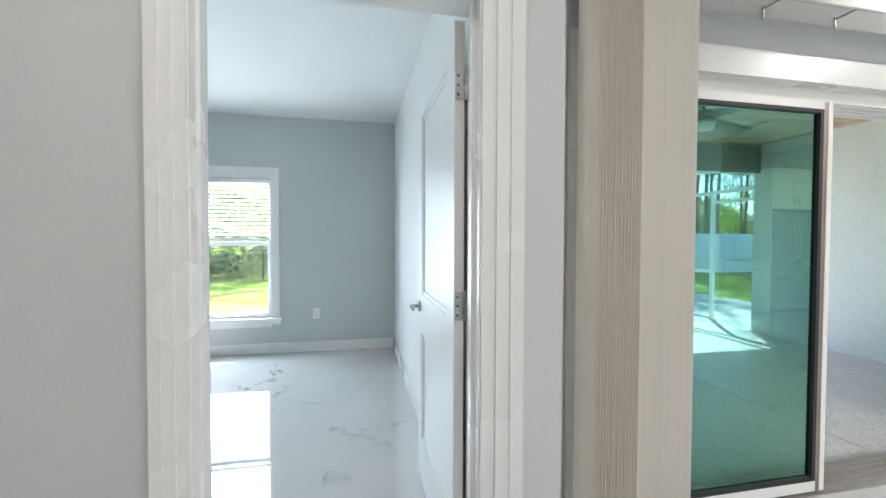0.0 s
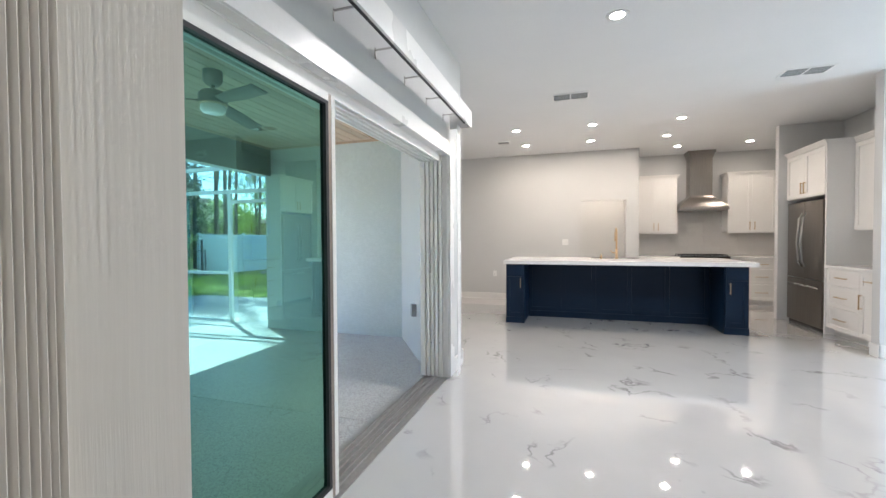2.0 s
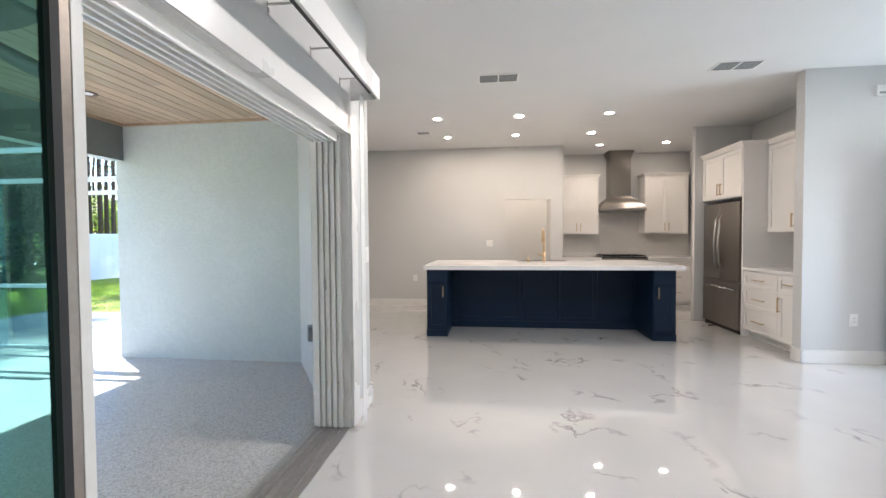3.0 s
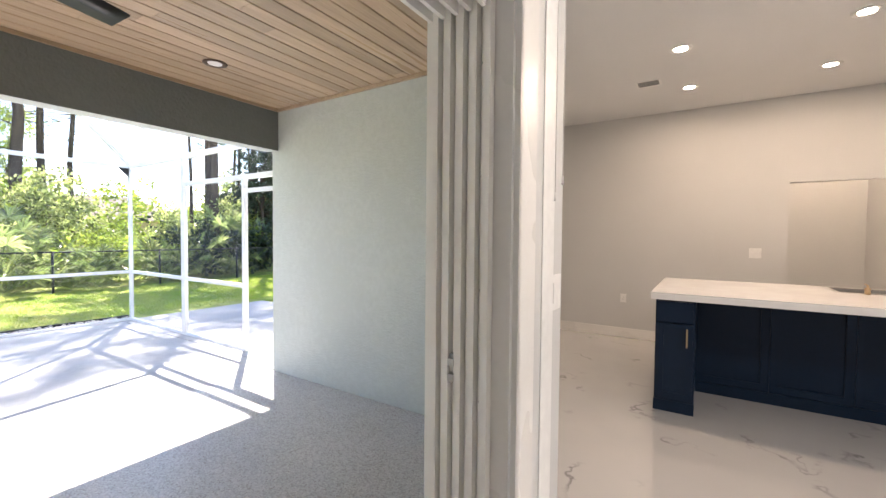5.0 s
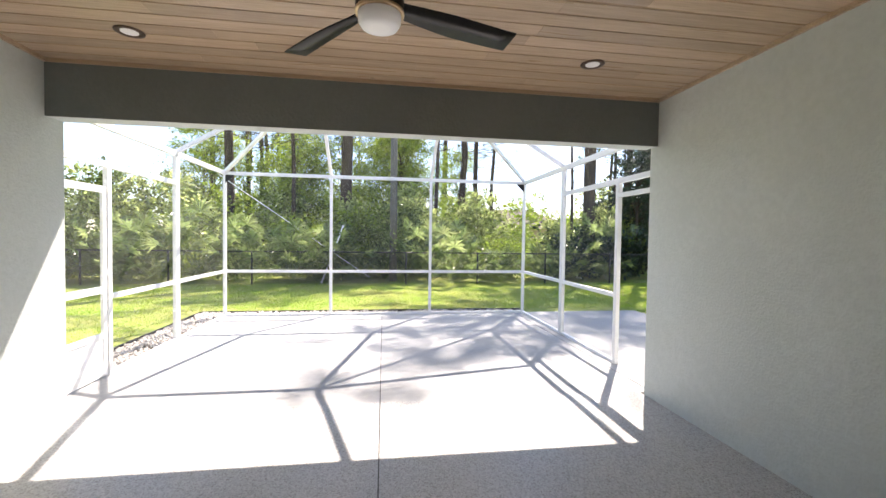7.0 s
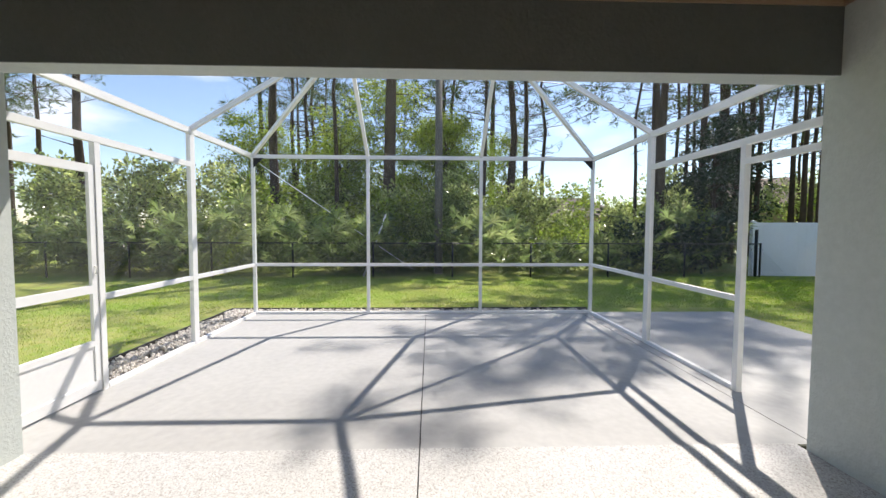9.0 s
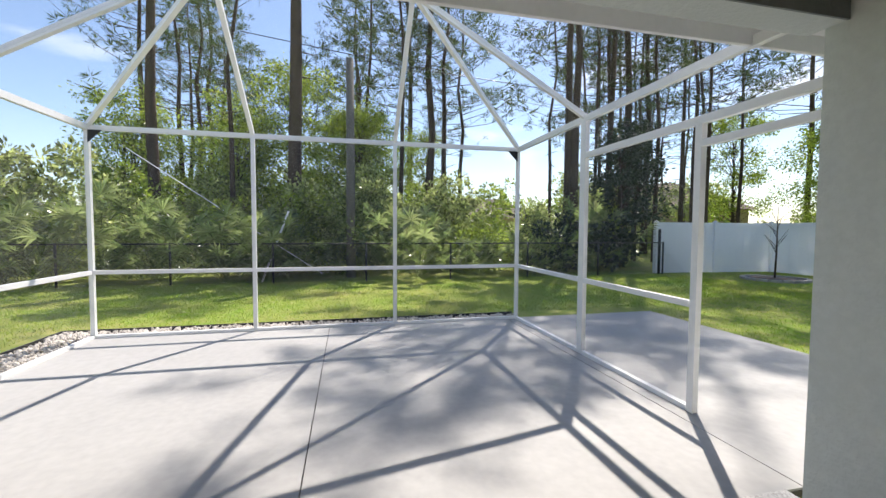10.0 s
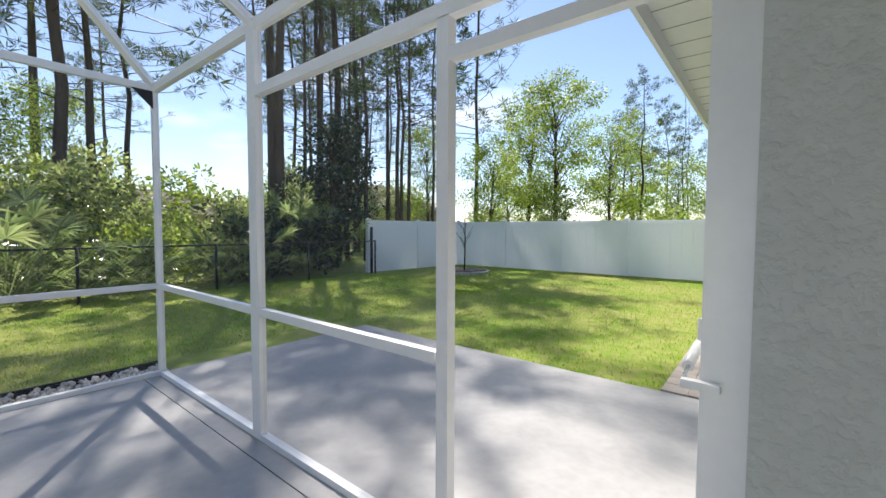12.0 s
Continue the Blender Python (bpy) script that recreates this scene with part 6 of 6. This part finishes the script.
# neighbour houses glimpsed through the trees
def house(at, w, d, h, turn, label):
    hs = thing("neighbour_house", at, label, "house")
    x, y, z = at
    R_ = Matrix.Rotation(radians(turn), 4, "Z")
    def put(name, bm, mat, par=None):
        for v in bm.verts:
            v.co = Vector(at) + R_ @ v.co
        return part(name, bm, mat, par or hs)
    wall_ = put("wall", B((-w / 2, w / 2, -d / 2, d / 2, 0, h)), surface("tan_stucco", (0.46, 0.37, 0.25), rough=0.85, fine=20, bump=0.3))
    rb = bmesh.new()
    e = 0.5
    lo = [rb.verts.new(p) for p in ((-w / 2 - e, -d / 2 - e, h), (w / 2 + e, -d / 2 - e, h), (w / 2 + e, d / 2 + e, h), (-w / 2 - e, d / 2 + e, h))]
    hi = [rb.verts.new(p) for p in ((-w / 2 + d / 2, 0, h + d * 0.28), (w / 2 - d / 2, 0, h + d * 0.28))]
    for f in ((lo[0], lo[1], hi[1], hi[0]), (lo[1], lo[2], hi[1]), (lo[2], lo[3], hi[0], hi[1]), (lo[3], lo[0], hi[0]), (lo[3], lo[2], lo[1], lo[0])):
        rb.faces.new(f)
    put("roof", rb, surface("shingle_roof", (0.20, 0.16, 0.13), (0.13, 0.10, 0.08), rough=0.9, fine=12, bump=0.3))
    for k in (-0.3, 0.05, 0.33):
        put("window", B((w * k - 0.6, w * k + 0.6, -d / 2 - 0.04, -d / 2 - 0.005, 0.9, 2.1)), CLEAR, wall_)


house((-33, 27, GZ), 13, 9, 3.0, 50, "tan stucco neighbour house with brown roof")
house((-52, 17, GZ), 15, 9, 2.8, 80, "pale neighbour house far behind the trees")

# paver path along the house
PAVE = surface("concrete_paver", (0.46, 0.40, 0.34), (0.36, 0.31, 0.27), rough=0.85, fine=14, per_object=0.12, bump=0.2)
pp = thing("paver_path", (-3.9, 9, GZ), "tan concrete paver path along the house", "path", kind="structure")
pm = finish("paver", B((-0.098, 0.098, -0.098, 0.098, 0, 0.05)), PAVE, 0.008)
for i in range(34):
    for j in range(3):
        o = new("paver", pm)
        o.parent = pp
        o.location = ((j - 1) * 0.20, 6.58 + i * 0.20 - 9, 0.004)
# lawn-edge soffit lines
for i in range(26):
    solid("soffit_joint", B((-4.128, -3.606, 3.95 + i * 0.30, 3.956 + i * 0.30, 2.617, 2.6205)), GREYP, "panel joint in the vented soffit", "soffit joint")

# ---------- daylight at the openings ----------
def skylight(name, at, to, w, h, power, col):
    la = new(name, bpy.data.lights.new(name, "AREA"))
    la.data.shape, la.data.size, la.data.size_y, la.data.energy, la.data.color = "RECTANGLE", w, h, power, col
    la.matrix_world = look(at, to)
    return la


skylight("bedroom_window_daylight", (BX - 0.14, -3.69, 1.17), (0, -3.69, 1.0), 0.85, 1.4, 12.0, (0.86, 0.97, 1.0))
skylight("front_door_daylight", (5.96, 3.0, 1.06), (3.0, 2.4, 0.9), 0.85, 2.0, 8.0, (0.88, 0.95, 1.0))
